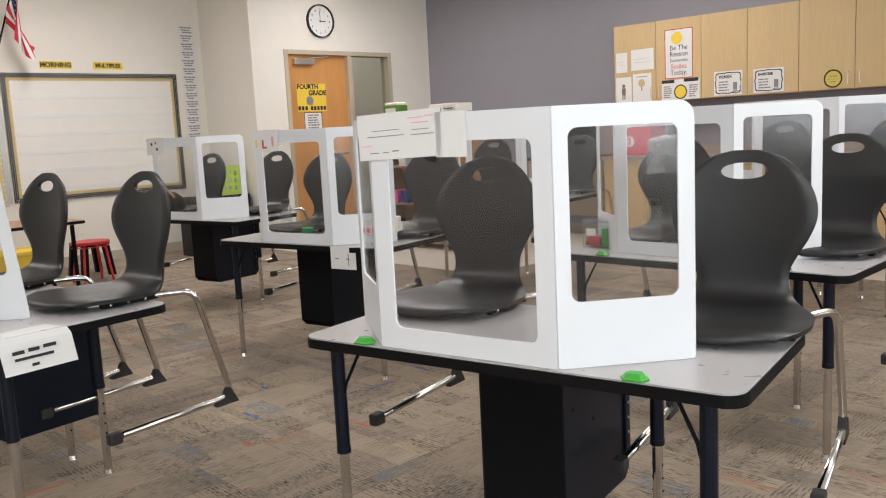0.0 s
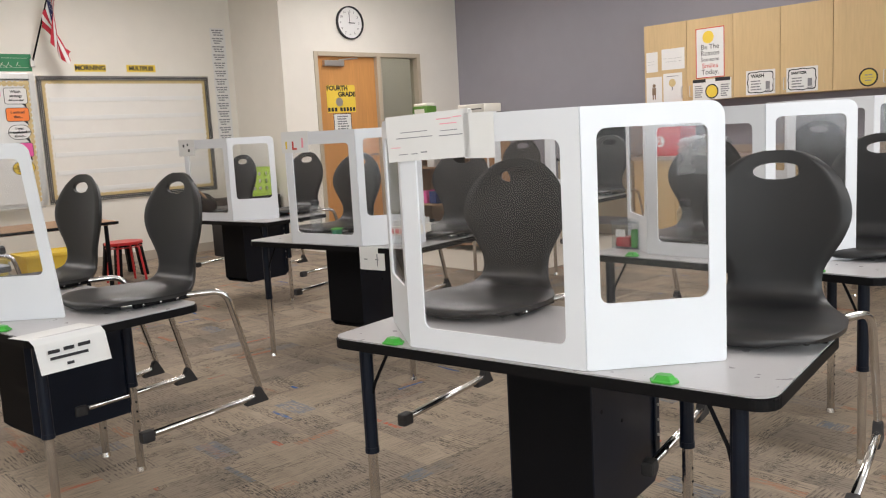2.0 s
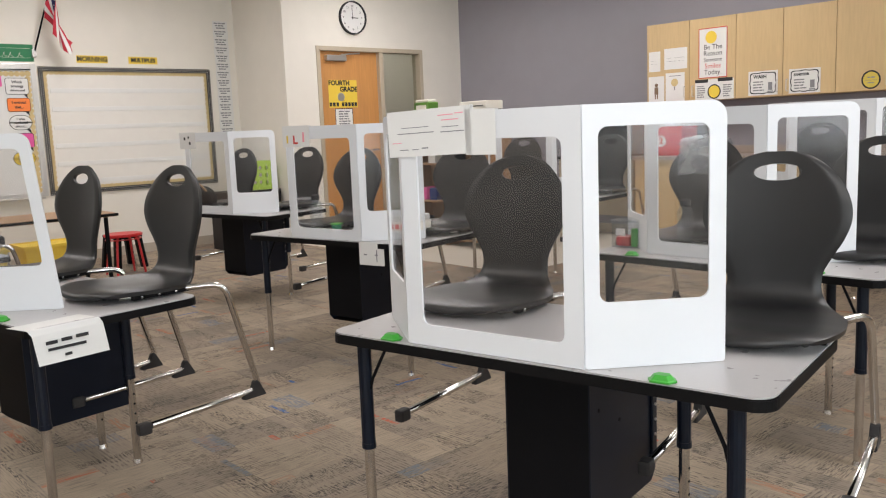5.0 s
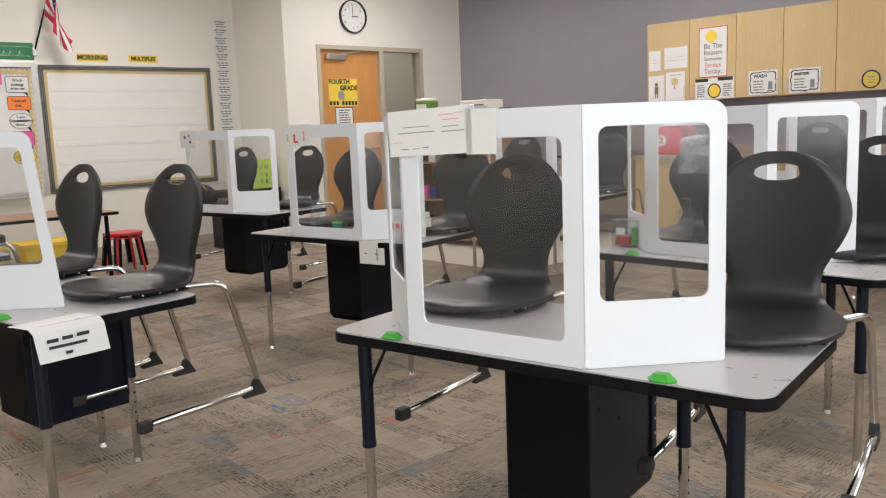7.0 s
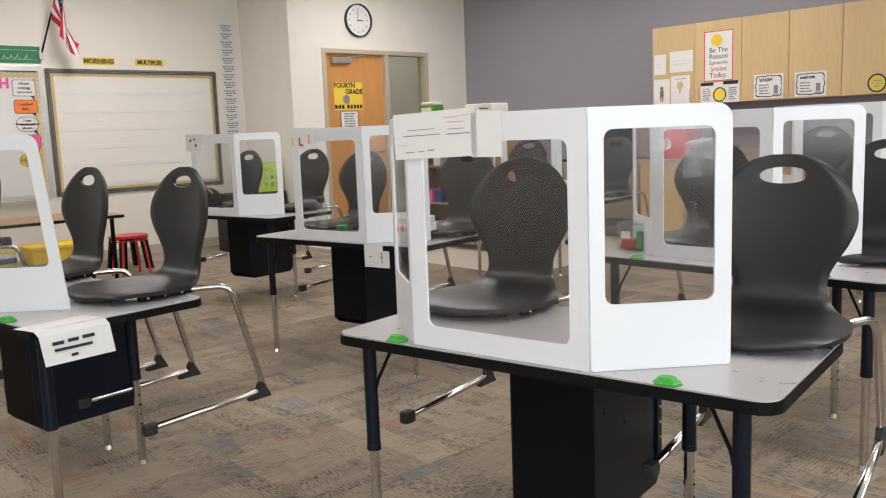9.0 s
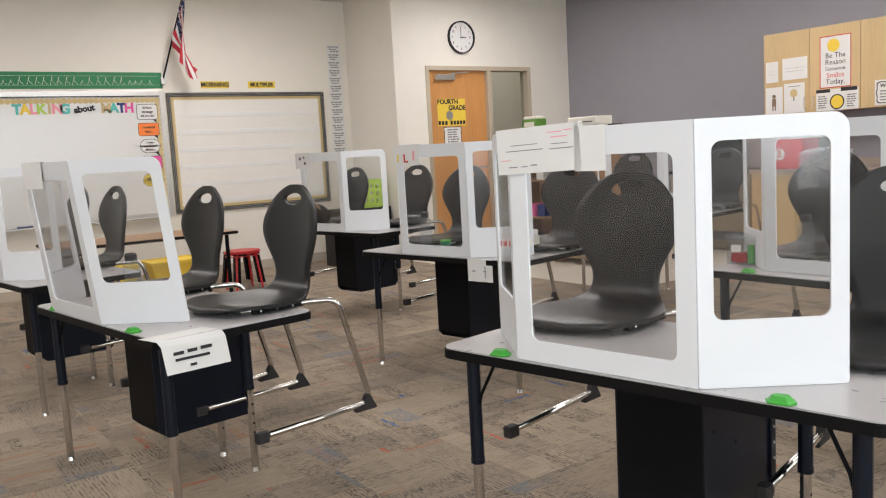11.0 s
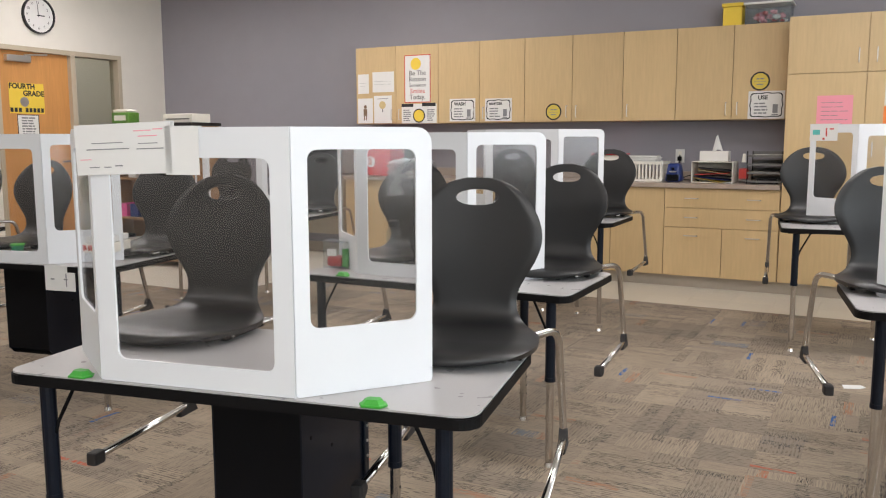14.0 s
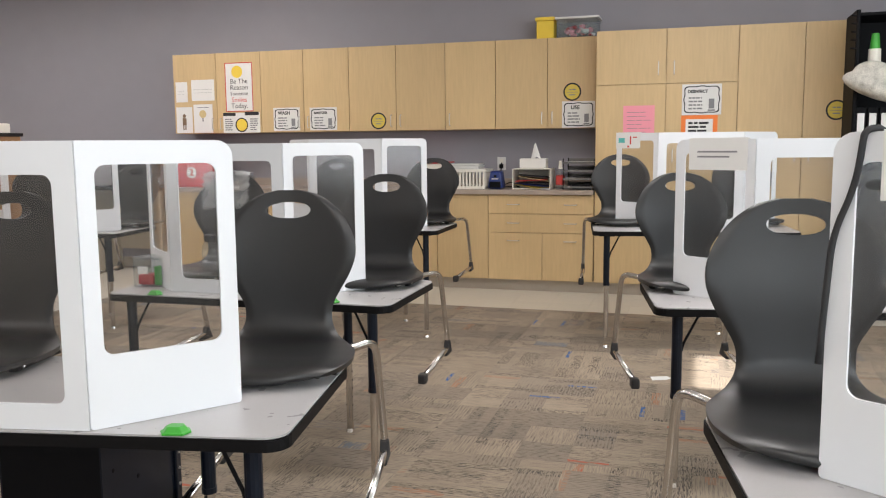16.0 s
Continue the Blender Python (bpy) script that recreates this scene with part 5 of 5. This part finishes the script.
for v in bm.verts:
    r = math.hypot(v.co.x, v.co.y)
    if v.co.z < 0:
        v.co.x *= 1 + 0.9 * -v.co.z; v.co.y *= 1 + 0.9 * -v.co.z
    v.co.x *= 0.16; v.co.y *= 0.07; v.co.z *= 0.12
bmesh.ops.transform(bm, matrix=Matrix.Rotation(radians(24), 4, "Y"), verts=bm.verts)
part("crown_and_brim", bm, mat("speckled_cloth", (0.50, 0.475, 0.42), 0.9, grain=0.45, scale=160, bump=0.6, bscale=300), ht, smooth=True)
gb = thing("glue_bottle", pose(2.815, 6.86, 1.641), "white bottle with a green cap on the rack", "bottle")
part("bottle", rod(bmesh.new(), (0, 0, 0), (0, 0, 0.24), 0.045, 0.04, n=16), CREAM, gb)
part("cap", rod(bmesh.new(), (0, 0, 0.24), (0, 0, 0.345), 0.034, 0.024, n=16), GREEN, gb, "green cap")
for k in range(5):
    b = thing("binder", pose(2.735 + 0.075 * k, 6.85, 1.121), "black binder with white spine label on the rack", "binder", "binders on the rack")
    part("cover", solid((-0.033, -0.07, 0), (0.033, 0.15, 0.36), 0.003), BLACKMETAL, b)
    part("spine_label", solid((-0.022, -0.0725, 0.14), (0.022, -0.0705, 0.32)), PAPER, b)

# ---------------------------------------------------------------- bookcase by the door
bc = thing("bookcase", pose(-5.42, 6.15, 0), "low dark-topped bookcase with stacked paper trays", "bookcase")
bw_, bd_, bh_ = 1.25, 0.36, 1.39
part("top", solid((-0.02, -0.02, bh_ - 0.03), (bw_ + 0.02, bd_ + 0.02, bh_), 0.004), DARK, bc, "dark top")
for x in (0, bw_ / 2 - 0.01, bw_ - 0.02):
    part("side", solid((x, 0, 0), (x + 0.02, bd_, bh_ - 0.031)), SKIN, bc)
for z in (0.06, 0.45, 0.84, 1.08):
    part("shelf", solid((0.021, 0.004, z), (bw_ / 2 - 0.011, bd_ - 0.004, z + 0.018)), SKIN, bc)
    part("shelf", solid((bw_ / 2 + 0.011, 0.004, z), (bw_ - 0.021, bd_ - 0.004, z + 0.018)), SKIN, bc)
part("back", solid((0.0, bd_ + 0.001, 0.0), (bw_, bd_ + 0.006, bh_ - 0.031)), SKIN, bc)
for k in range(14):
    z = (0.079, 0.469, 0.859, 1.099)[k % 4]
    x = -5.42 + 0.10 + 0.155 * (k % 7) + (0.03 if k % 7 > 2 else 0)
    if k % 7 == 3:
        x += 0.03
    bm = solid((-0.055, 0, 0), (0.055, 0.24, rng.uniform(0.12, 0.2)), 0.004)
    tagged(link("paper_tray", bm, (INK, MAGENTA, PAPER, BLUE, INK, CREAM)[k % 6]), "stacked paper tray in the bookcase", "paper tray", "trays in the bookcase").matrix_basis = pose(x, 6.18, z)
gt = thing("wipes_tub", pose(-5.20, 6.30, bh_), "olive green wipes tub with a white lid on the bookcase", "tub")
part("tub", solid((-0.12, -0.07, 0), (0.12, 0.07, 0.11), 0.012), mat("olive_green_print", (0.10, 0.23, 0.035), 0.45, grain=0.35, scale=60), gt)
bm = solid((-0.10, -0.065, 0.109), (0.10, 0.065, 0.140), 0.014)
part("lid", bm, CREAM, gt, "white domed lid")
part("label", solid((-0.08, -0.0725, 0.03), (0.08, -0.0705, 0.08)), CREAM, gt)
pr = thing("white_device", pose(-4.40, 6.33, bh_), "flat white desktop device on the bookcase", "device")
part("case", solid((-0.19, -0.12, 0), (0.19, 0.12, 0.085), 0.01), CREAM, pr)
part("slot", solid((-0.15, -0.1215, 0.03), (0.15, -0.1203, 0.04)), INK, pr)

# ---------------------------------------------------------------- along the whiteboard wall
def stool(x, y, h, material, label):
    t = thing("stool", pose(x, y, 0), label, "stool", "stools")
    part("seat", prism(bmesh.new(), [(0.17 * math.cos(2 * math.pi * k / 28), 0.17 * math.sin(2 * math.pi * k / 28)) for k in range(28)], h - 0.022, h, bevel=0.006), material, t)
    for k in range(4):
        a = radians(45 + 90 * k)
        c, s = math.cos(a), math.sin(a)
        part("leg", tube(bmesh.new(), [Vector((0.11 * c, 0.11 * s, h - 0.022)), Vector((0.14 * c, 0.14 * s, h - 0.07)), Vector((0.185 * c, 0.185 * s, 0.0))], 0.011, 8), material, t)
    part("ring", tube(bmesh.new(), [Vector((0.130 * math.cos(2 * math.pi * k / 24), 0.158 * math.sin(2 * math.pi * k / 24), h - 0.05)) for k in range(25)], 0.006, 6), material, t)


stool(-6.01, 3.235, 0.38, RED, "red metal stool near the board wall")
bs = thing("step_stool", pose(-6.46, 3.40, 0), "black plastic step stool behind the red stool", "step stool")
part("top", solid((-0.17, -0.13, 0.29), (0.17, 0.13, 0.32), 0.01), BLACKMETAL, bs)
for x, y in ((-1, -1), (1, -1), (1, 1), (-1, 1)):
    bm = box(bmesh.new(), (-0.03, -0.03, 0), (0.03, 0.03, 0.29), 0.006)
    for v in bm.verts:
        k = 1 - v.co.z / 0.29
        v.co.x += x * (0.13 + 0.03 * k); v.co.y += y * (0.10 + 0.03 * k)
    part("leg", bm, BLACKMETAL, bs)
sd = thing("side_desk", pose(-5.35, 1.35, 0), "brown desk with black metal legs near the board", "desk")
part("top", solid((0, 0, 0.655), (0.62, 1.36, 0.683), 0.006), SKIN, sd)
part("edge", solid((-0.006, -0.006, 0.659), (0.626, 1.366, 0.679), 0.003), EDGE, sd)
for x in (0.06, 0.56):
    for y in (0.07, 1.29):
        part("leg", rod(bmesh.new(), (x, y, 0), (x, y, 0.658), 0.016, n=10), BLACKMETAL, sd)
for x, y in ((-6.6, 2.75), (-6.6, 2.1)):
    yb = thing("yellow_bin", pose(x, y, 0), "yellow plastic storage bin on the floor", "storage bin", "yellow bins")
    bm = box(bmesh.new(), (-0.2, -0.26, 0), (0.2, 0.26, 0.30), 0.02)
    for v in bm.verts:
        k = 0.88 + 0.12 * v.co.z / 0.3
        v.co.x *= k; v.co.y *= k
    part("body", bm, YELLOW, yb)
    part("rim", holed(bmesh.new(), round_rect(-0.215, -0.275, 0.215, 0.275, 0.03), [round_rect(-0.19, -0.25, 0.19, 0.25, 0.02)], 0.285, 0.312), YELLOW, yb)
# low shelf with a lime basket in the corner
ls = thing("low_shelf", pose(-6.86, 4.56, 0), "low dark shelf in the corner of the room", "shelf")
part("top", solid((0, 0, 0.60), (0.40, 0.65, 0.63), 0.004), DARK, ls)
for y in (0.0, 0.63):
    part("side", solid((0, y, 0), (0.40, y + 0.02, 0.599)), DARK, ls)
part("middle", solid((0.005, 0.021, 0.28), (0.395, 0.629, 0.30)), DARK, ls)
lb = thing("lime_basket", pose(-6.64, 5.00, 0.631), "lime green plastic basket with holes on the shelf", "basket")
for m, w in ((pose(-0.13, -0.18, 0), 0.26), (pose(0.13, -0.18, 0, 0, 0, 90), 0.36), (pose(0.13, 0.18, 0, 0, 0, 180), 0.26), (pose(-0.13, 0.18, 0, 0, 0, 270), 0.36)):
    n = 5 if w > 0.3 else 4
    holes = [round_rect(w * (k + 0.5) / n - 0.018, 0.05 + 0.08 * r, w * (k + 0.5) / n + 0.018, 0.10 + 0.08 * r, 0.012, 3) for k in range(n) for r in range(3)]
    bm = upright(holed(bmesh.new(), round_rect(0.004, 0, w - 0.004, 0.31, 0), holes, -0.004, 0))
    bmesh.ops.transform(bm, matrix=m, verts=bm.verts)
    part("side", bm, LIME, lb)
part("base", solid((-0.125, -0.175, 0.0), (0.125, 0.175, 0.006)), LIME, lb)

# ---------------------------------------------------------------- things on the tables
def on(key, x, y, z=0.0015, a=0):
    return PLACE[key] @ rot(x, y, z, a)


def lathe(profile, n=20):
    bm = bmesh.new()
    rings = [[bm.verts.new((r * math.cos(2 * math.pi * k / n), r * math.sin(2 * math.pi * k / n), z)) for k in range(n)] for r, z in profile]
    for a, b in zip(rings, rings[1:]):
        for k in range(n):
            bm.faces.new((a[k], a[(k + 1) % n], b[(k + 1) % n], b[k]))
    bm.faces.new(rings[0][::-1]); bm.faces.new(rings[-1])
    return bm


def bottle(key, x, y, cap=INK, h=0.21, a=0):
    t = thing("water_bottle", on(key, x, y, a=a), "clear plastic water bottle with dark cap on a table", "water bottle", "water bottles")
    part("bottle", lathe([(0.030, 0), (0.034, 0.008), (0.034, h * 0.45), (0.029, h * 0.52), (0.034, h * 0.6), (0.033, h * 0.76), (0.02, h * 0.86)]), CLEAR, t, smooth=True)
    part("cap", lathe([(0.022, h * 0.86), (0.024, h * 0.88), (0.024, h * 0.97), (0.017, h)], 16), cap, t)
    part("print", lathe([(0.0346, h * 0.15), (0.0346, h * 0.17)], 20), INK, t)


bottle("second", 0.30, 0.30, a=20)
bottle("aisle", 0.42, 0.26)
bottle("mid", 0.335, 0.225)
bottle("window_side", 0.55, 0.35)
for key, x, y in (("mid", 0.465, 0.25), ("aisle", 0.62, 0.12), ("left", 0.2, 0.1)):
    t = thing("small_cup", on(key, x, y), "small green plastic cup on a table", "cup", "green cups")
    part("cup", lathe([(0.026, 0), (0.030, 0.035), (0.032, 0.05)]), mat("teal_green_plastic", (0.01, 0.16, 0.08), 0.4), t)
    part("rim", lathe([(0.034, 0.044), (0.034, 0.051)]), GREEN, t)
pb = thing("pencil_box", on("second", 0.02, 0.16, a=4), "clear pencil box with red and green things inside", "pencil box")
part("box", solid((0, 0, 0), (0.13, 0.10, 0.112), 0.006), CLEAR, pb)
part("contents", solid((0.012, 0.012, 0.004), (0.085, 0.085, 0.05), 0.016), RED, pb, "red things")
part("packet", solid((0.088, 0.015, 0.004), (0.118, 0.085, 0.085), 0.006), GREEN, pb, "green packet")
part("lid", solid((-0.004, -0.004, 0.113), (0.134, 0.104, 0.123), 0.004), CLEAR, pb, "clear lid")
part("label", solid((0.025, -0.0028, 0.055), (0.07, -0.0008, 0.085)), PAPER, pb)
BAG = glass_material("bag_film", (0.78, 0.86, 0.92), haze=0.30)
bg = thing("zip_bag", on("second", 0.155, 0.60, 0.0, 0), "crumpled clear zip bag hung over a chair back", "plastic bag")
bm = bmesh.new()
gridv = []
for j in range(19):
    v = j / 18
    row = []
    for i in range(13):
        x = -0.12 + 0.02 * i
        top = 0.462 - 0.9 * x * x
        crease = 0.008 * math.sin(2.1 * i + 1.3 * j) + 0.006 * math.sin(0.7 * i - 2.2 * j)
        if v < 0.7:
            y, z = 0.086 + 0.03 * v - abs(crease), top - 0.17 * (1 - v / 0.7)
        else:
            y, z = 0.107 + 0.055 * (v - 0.7) / 0.3 + 0.3 * crease, top + 0.006 * math.sin(math.pi * (v - 0.7) / 0.3) - 0.03 * max(v - 0.85, 0) / 0.15
        row.append(bm.verts.new((x * (1 + 0.06 * math.sin(3 * j)), y, z + 0.4 * crease)))
    gridv.append(row)
for a, b in zip(gridv, gridv[1:]):
    for i in range(12):
        bm.faces.new((a[i], a[i + 1], b[i + 1], b[i]))
part("bag", bm, BAG, bg, "clear crumpled film", smooth=True)
rn = thing("number_box", pose(-2.98, 7.55, CT), "red storage box with a round number two label", "storage box")
part("box", solid((-0.20, -0.14, 0), (0.20, 0.14, 0.37), 0.01), RED, rn)
part("lid", solid((-0.21, -0.15, 0.371), (0.21, 0.15, 0.395), 0.006), RED, rn)
bm = disc(-0.03, 0.14, 0.055, 0.1412)
part("badge", bm, PAPER, rn, "white round badge")
text("2", 0.09, REDINK, rn, on_sheet(-0.03, 0.14, 0.1428), name="numeral", bold=0.003)
bo = thing("board_game", on("mid", 0.96, 0.20, 0.045, 14), "boxed game with red letter bars on a chair seat", "board game")
part("box", solid((-0.14, -0.09, 0.0), (0.14, 0.09, 0.045), 0.003), CREAM, bo)
part("lid", solid((-0.135, -0.085, 0.046), (0.135, 0.085, 0.075), 0.003), PAPER, bo)
bars(bo, REDINK, [(-0.10 + 0.03 * k, 0.010, 0.022, 0.025) for k in range(6)], d=0.0905)
hb = thing("handbag", on("far", 0.10, 0.30), "dark shoulder bag lying on the table", "bag")
bm = bmesh.new()
bmesh.ops.create_uvsphere(bm, u_segments=20, v_segments=12, radius=1)
for v in bm.verts:
    v.co.x *= 0.15; v.co.y *= 0.09
    v.co.z = max(v.co.z, -0.6) * 0.11 + 0.066
part("body", bm, BLACKMETAL, hb, smooth=True)
part("strap", tube(bmesh.new(), rounded_path([(-0.10, -0.02, 0.12), (-0.04, -0.06, 0.21), (0.06, -0.06, 0.20), (0.11, -0.02, 0.11)], 0.06), 0.008, 8), SKIN, hb, smooth=True)


# papers hung over divider tops and table edges
def name_paper(key, x, z_top, w, h, marks, label, side=0, sx=0.0):
    """A paper folded over the top edge of a divider; side -1 hangs it on the left panel."""
    div = next(t[6] for t in TABLES if t[0] == key)
    m = PLACE[key] @ pose(div[0], div[1], 0.001)
    m = m @ pose(0, -LEAN.get(key, 0) * DIV_H, 0)
    if side < 0:
        m = m @ Matrix.Rotation(radians(-FOLD), 4, "Z") @ Matrix.Translation((-SIDE_W, 0, 0))
    t = thing("name_paper", m @ pose(x, 0, DIV_H, 0, 0, 0), label, "paper", "papers on dividers")
    bm = bmesh.new()
    fold = [(-0.0041, z_top - h), (-0.0041, z_top + 0.001), (0.0101, z_top + 0.001), (0.0101, z_top - h * 0.35), (0.0089, z_top - h * 0.35), (0.0089, z_top), (-0.0029, z_top), (-0.0029, z_top - h)]
    ends = [[bm.verts.new((ex, y, z)) for y, z in fold] for ex in (0, w)]
    bm.faces.new(ends[0])
    bm.faces.new(ends[1][::-1])
    for i in range(8):
        bm.faces.new((ends[0][i], ends[1][i], ends[1][(i + 1) % 8], ends[0][(i + 1) % 8]))
    bmesh.ops.recalc_face_normals(bm, faces=bm.faces)
    if sx:
        bmesh.ops.transform(bm, matrix=Matrix.Rotation(radians(sx), 4, "Y"), verts=bm.verts)
    part("sheet", bm, PAPER, t)
    for c, rows in marks:
        b = bars(t, c, rows, name="pencil_mark", d=0.0044, thick=0.0004)
        if sx:
            b.matrix_basis = Matrix.Rotation(radians(sx), 4, "Y")
    return t


name_paper("front", -0.035, 0.004, 0.255, 0.112, [(GREYINK, [(0.03, -0.052, 0.115, 0.0022), (0.045, -0.038, 0.085, 0.0018), (0.165, -0.054, 0.07, 0.0022), (0.17, -0.042, 0.05, 0.0018), (0.035, -0.092, 0.028, 0.0022), (0.075, -0.092, 0.02, 0.0022), (0.105, -0.090, 0.02, 0.003)]),
           (PINK, [(0.160, -0.014, 0.045, 0.0022), (0.21, -0.012, 0.025, 0.0022), (0.170, -0.026, 0.05, 0.0022), (0.012, -0.074, 0.03, 0.0018)])], "white paper with pencil bars folded over a divider", sx=-2)
name_paper("front", 0.205, 0.002, 0.085, 0.105, [], "blank white paper folded over a divider")
name_paper("mid", -0.02, 0.004, 0.20, 0.11, [(REDINK, [(0.08, -0.09, 0.012, 0.045), (0.092, -0.09, 0.022, 0.010)]), (YELLOW, [(0.03, -0.085, 0.012, 0.04)]), (PINK, [(0.15, -0.08, 0.014, 0.05)])], "white paper with coloured letter bars folded over a divider")
name_paper("far", -0.05, 0.004, 0.19, 0.12, [(INK, [(0.05, -0.05, 0.02, 0.02), (0.10, -0.04, 0.016, 0.016), (0.11, -0.085, 0.02, 0.02)])], "white paper with dark marks folded over a divider")
name_paper("aisle", 0.02, 0.004, 0.22, 0.10, [], "blank grey paper folded over a divider")
name_paper("window_side", 0.06, 0.004, 0.235, 0.115, [(GREYINK, [(0.035, -0.048, 0.16, 0.006), (0.035, -0.066, 0.13, 0.006)])], "white paper with pencil letter bars folded over a divider", side=-1)
name_paper("cabinet_side", 0.0, 0.004, 0.19, 0.10, [(TEAL, [(0.02, -0.06, 0.05, 0.03)]), (REDINK, [(0.11, -0.07, 0.01, 0.05), (0.135, -0.03, 0.03, 0.008), (0.09, -0.09, 0.015, 0.012)])], "white paper with coloured letter bars folded over a divider", side=-1)
name_paper("near", 0.08, 0.002, 0.20, 0.11, [(INK, [(0.05, -0.07, 0.008, 0.035), (0.04, -0.04, 0.03, 0.008), (0.10, -0.07, 0.012, 0.012)])], "white paper with dark letter bars folded over a divider", side=-1)
sp = thing("desk_name_paper", on("aisle", LEN - 0.012, 0.005, 0.0, 0), "white paper with thick black letter bars hung over a table end", "paper")
bm = bmesh.new()
steps = [(-0.08, 0.0012), (-0.02, 0.0014), (0.012, -0.001), (0.018, -0.02), (0.024, -0.112)]
rows_ = [[bm.verts.new((x, y + 0.01 * k, z)) for y in (-0.03, 0.05, 0.12, 0.195)] for k, (x, z) in enumerate(steps)]
for a, b in zip(rows_, rows_[1:]):
    for i in range(3):
        bm.faces.new((a[i], a[i + 1], b[i + 1], b[i]))
o = part("sheet", bm, PAPER, sp)
so = o.modifiers.new("thickness", "SOLIDIFY")
so.thickness, so.offset = 0.0012, 1
for y, z, w, h in ((0.035, -0.052, 0.036, 0.011), (0.083, -0.050, 0.034, 0.011), (0.129, -0.048, 0.040, 0.011), (0.040, -0.072, 0.120, 0.009), (0.090, -0.096, 0.022, 0.009)):
    part("letter_bar", box(bmesh.new(), (0.0262, y, z), (0.0272, y + w, z + h)), INK, sp, "thick black letter bar")
fs = thing("paper_scrap", pose(1.50, 4.83, 0.0025, 0, 0, 24), "small white paper scrap lying on the carpet", "paper")
part("sheet", prism(bmesh.new(), [(-0.055, -0.03), (0.02, -0.036), (0.058, -0.012), (0.05, 0.03), (-0.04, 0.034)], 0.0, 0.0015), PAPER, fs)
tp = thing("desk_note", on("mid", 0.86, -0.003, -0.115, 2), "white note hanging from a table edge", "paper")
part("sheet", solid((0, -0.0012, 0), (0.16, 0, 0.116)), PAPER, tp)
bars(tp, GREYINK, [(0.11, 0.02, 0.006, 0.06), (0.10, 0.05, 0.02, 0.006), (0.03, 0.05, 0.02, 0.006)], d=0.0014)
# black cord on the near divider
m = PLACE["near"] @ pose(0.38, 0.038, 0.001) @ Matrix.Rotation(radians(-FOLD), 4, "Z") @ Matrix.Translation((-SIDE_W, 0, 0))
cd = thing("black_cord", m, "black cloth cord hanging over a desk divider", "cord")
part("cord", tube(bmesh.new(), rounded_path([(0.10, 0.012, 0.45), (0.075, 0.010, DIV_H + 0.006), (0.055, -0.012, DIV_H + 0.004), (0.045, -0.012, 0.50), (0.012, -0.012, 0.42), (0.004, -0.012, 0.30), (-0.002, -0.012, 0.20)], 0.05), 0.0056, 8), INK, cd, smooth=True)

# dark-topped stand with a black screen at the end of the counter
ds = thing("computer_stand", pose(-4.21, 7.27, 0), "grey stand with a black top beside the counter", "stand")
part("top", solid((0, 0, 0.84), (0.93, 0.58, 0.87), 0.005), EDGE, ds)
for x in (0.01, 0.89):
    part("side", solid((x, 0.02, 0), (x + 0.03, 0.56, 0.839)), FRAME, ds)
part("back", solid((0.041, 0.53, 0.2), (0.889, 0.55, 0.839)), FRAME, ds)
mo = thing("computer_monitor", pose(-3.70, 7.50, 0.871), "black computer monitor on the stand", "monitor")
part("screen", solid((-0.28, -0.02, 0.10), (0.28, 0.0, 0.45), 0.006), BLACKMETAL, mo)
part("bezel", holed(bmesh.new(), round_rect(-0.285, 0.095, 0.285, 0.455, 0.008), [round_rect(-0.265, 0.115, 0.265, 0.44, 0.004)], -0.002, 0.004), EDGE, mo).matrix_basis = Matrix.Translation((0, -0.021, 0)) @ Matrix.Rotation(radians(90), 4, "X")
part("neck", solid((-0.03, 0.001, 0.02), (0.03, 0.03, 0.22), 0.006), BLACKMETAL, mo)
part("foot", solid((-0.13, -0.09, 0), (0.13, 0.10, 0.018), 0.006), BLACKMETAL, mo)


# ---------------------------------------------------------------- floor tiles
carpet = bmesh.new()
box(carpet, (-0.3043, -0.3043, -0.012), (0.3043, 0.3043, 0.0))
me = bpy.data.meshes.new("carpet_tile")
carpet.to_mesh(me)
carpet.free()
me.materials.append(CARPET)
STEP = 0.609
for i in range(int((RIGHT_X - WB_X) / STEP) + 1):
    for j in range(-1, 17):
        x, y = WB_X + STEP * (i + 0.5), CARPET_END - STEP * (j + 0.5)
        if y > CARPET_END or y < BACK_Y or x > RIGHT_X or (y > 5.6 and x < -3.1):
            continue
        ob = new("carpet_tile", me)
        ob.parent = floor
        ob.matrix_basis = rot(x, y, 0.0004 * ((i * 7 + j * 3) % 3), 90 * ((i + j) % 2))
bm = bmesh.new()
box(bm, (-0.1515, -0.1515, -0.008), (0.1515, 0.1515, 0.0))
me = bpy.data.meshes.new("vinyl_tile")
bm.to_mesh(me)
bm.free()
me.materials.append(VINYL)
for i in range(40):
    for j in range(-4, 5):
        x, y = WB_X + 0.152 + 0.3045 * i, CARPET_END + 0.152 + 0.3045 * j
        if x > RIGHT_X or y > PURPLE_Y or (j < 0 and x > -3.0) or x < DOOR_X or y < 5.3:
            continue
        ob = new("vinyl_tile", me)
        ob.parent = floor
        ob.matrix_basis = pose(x, y, 0.0)
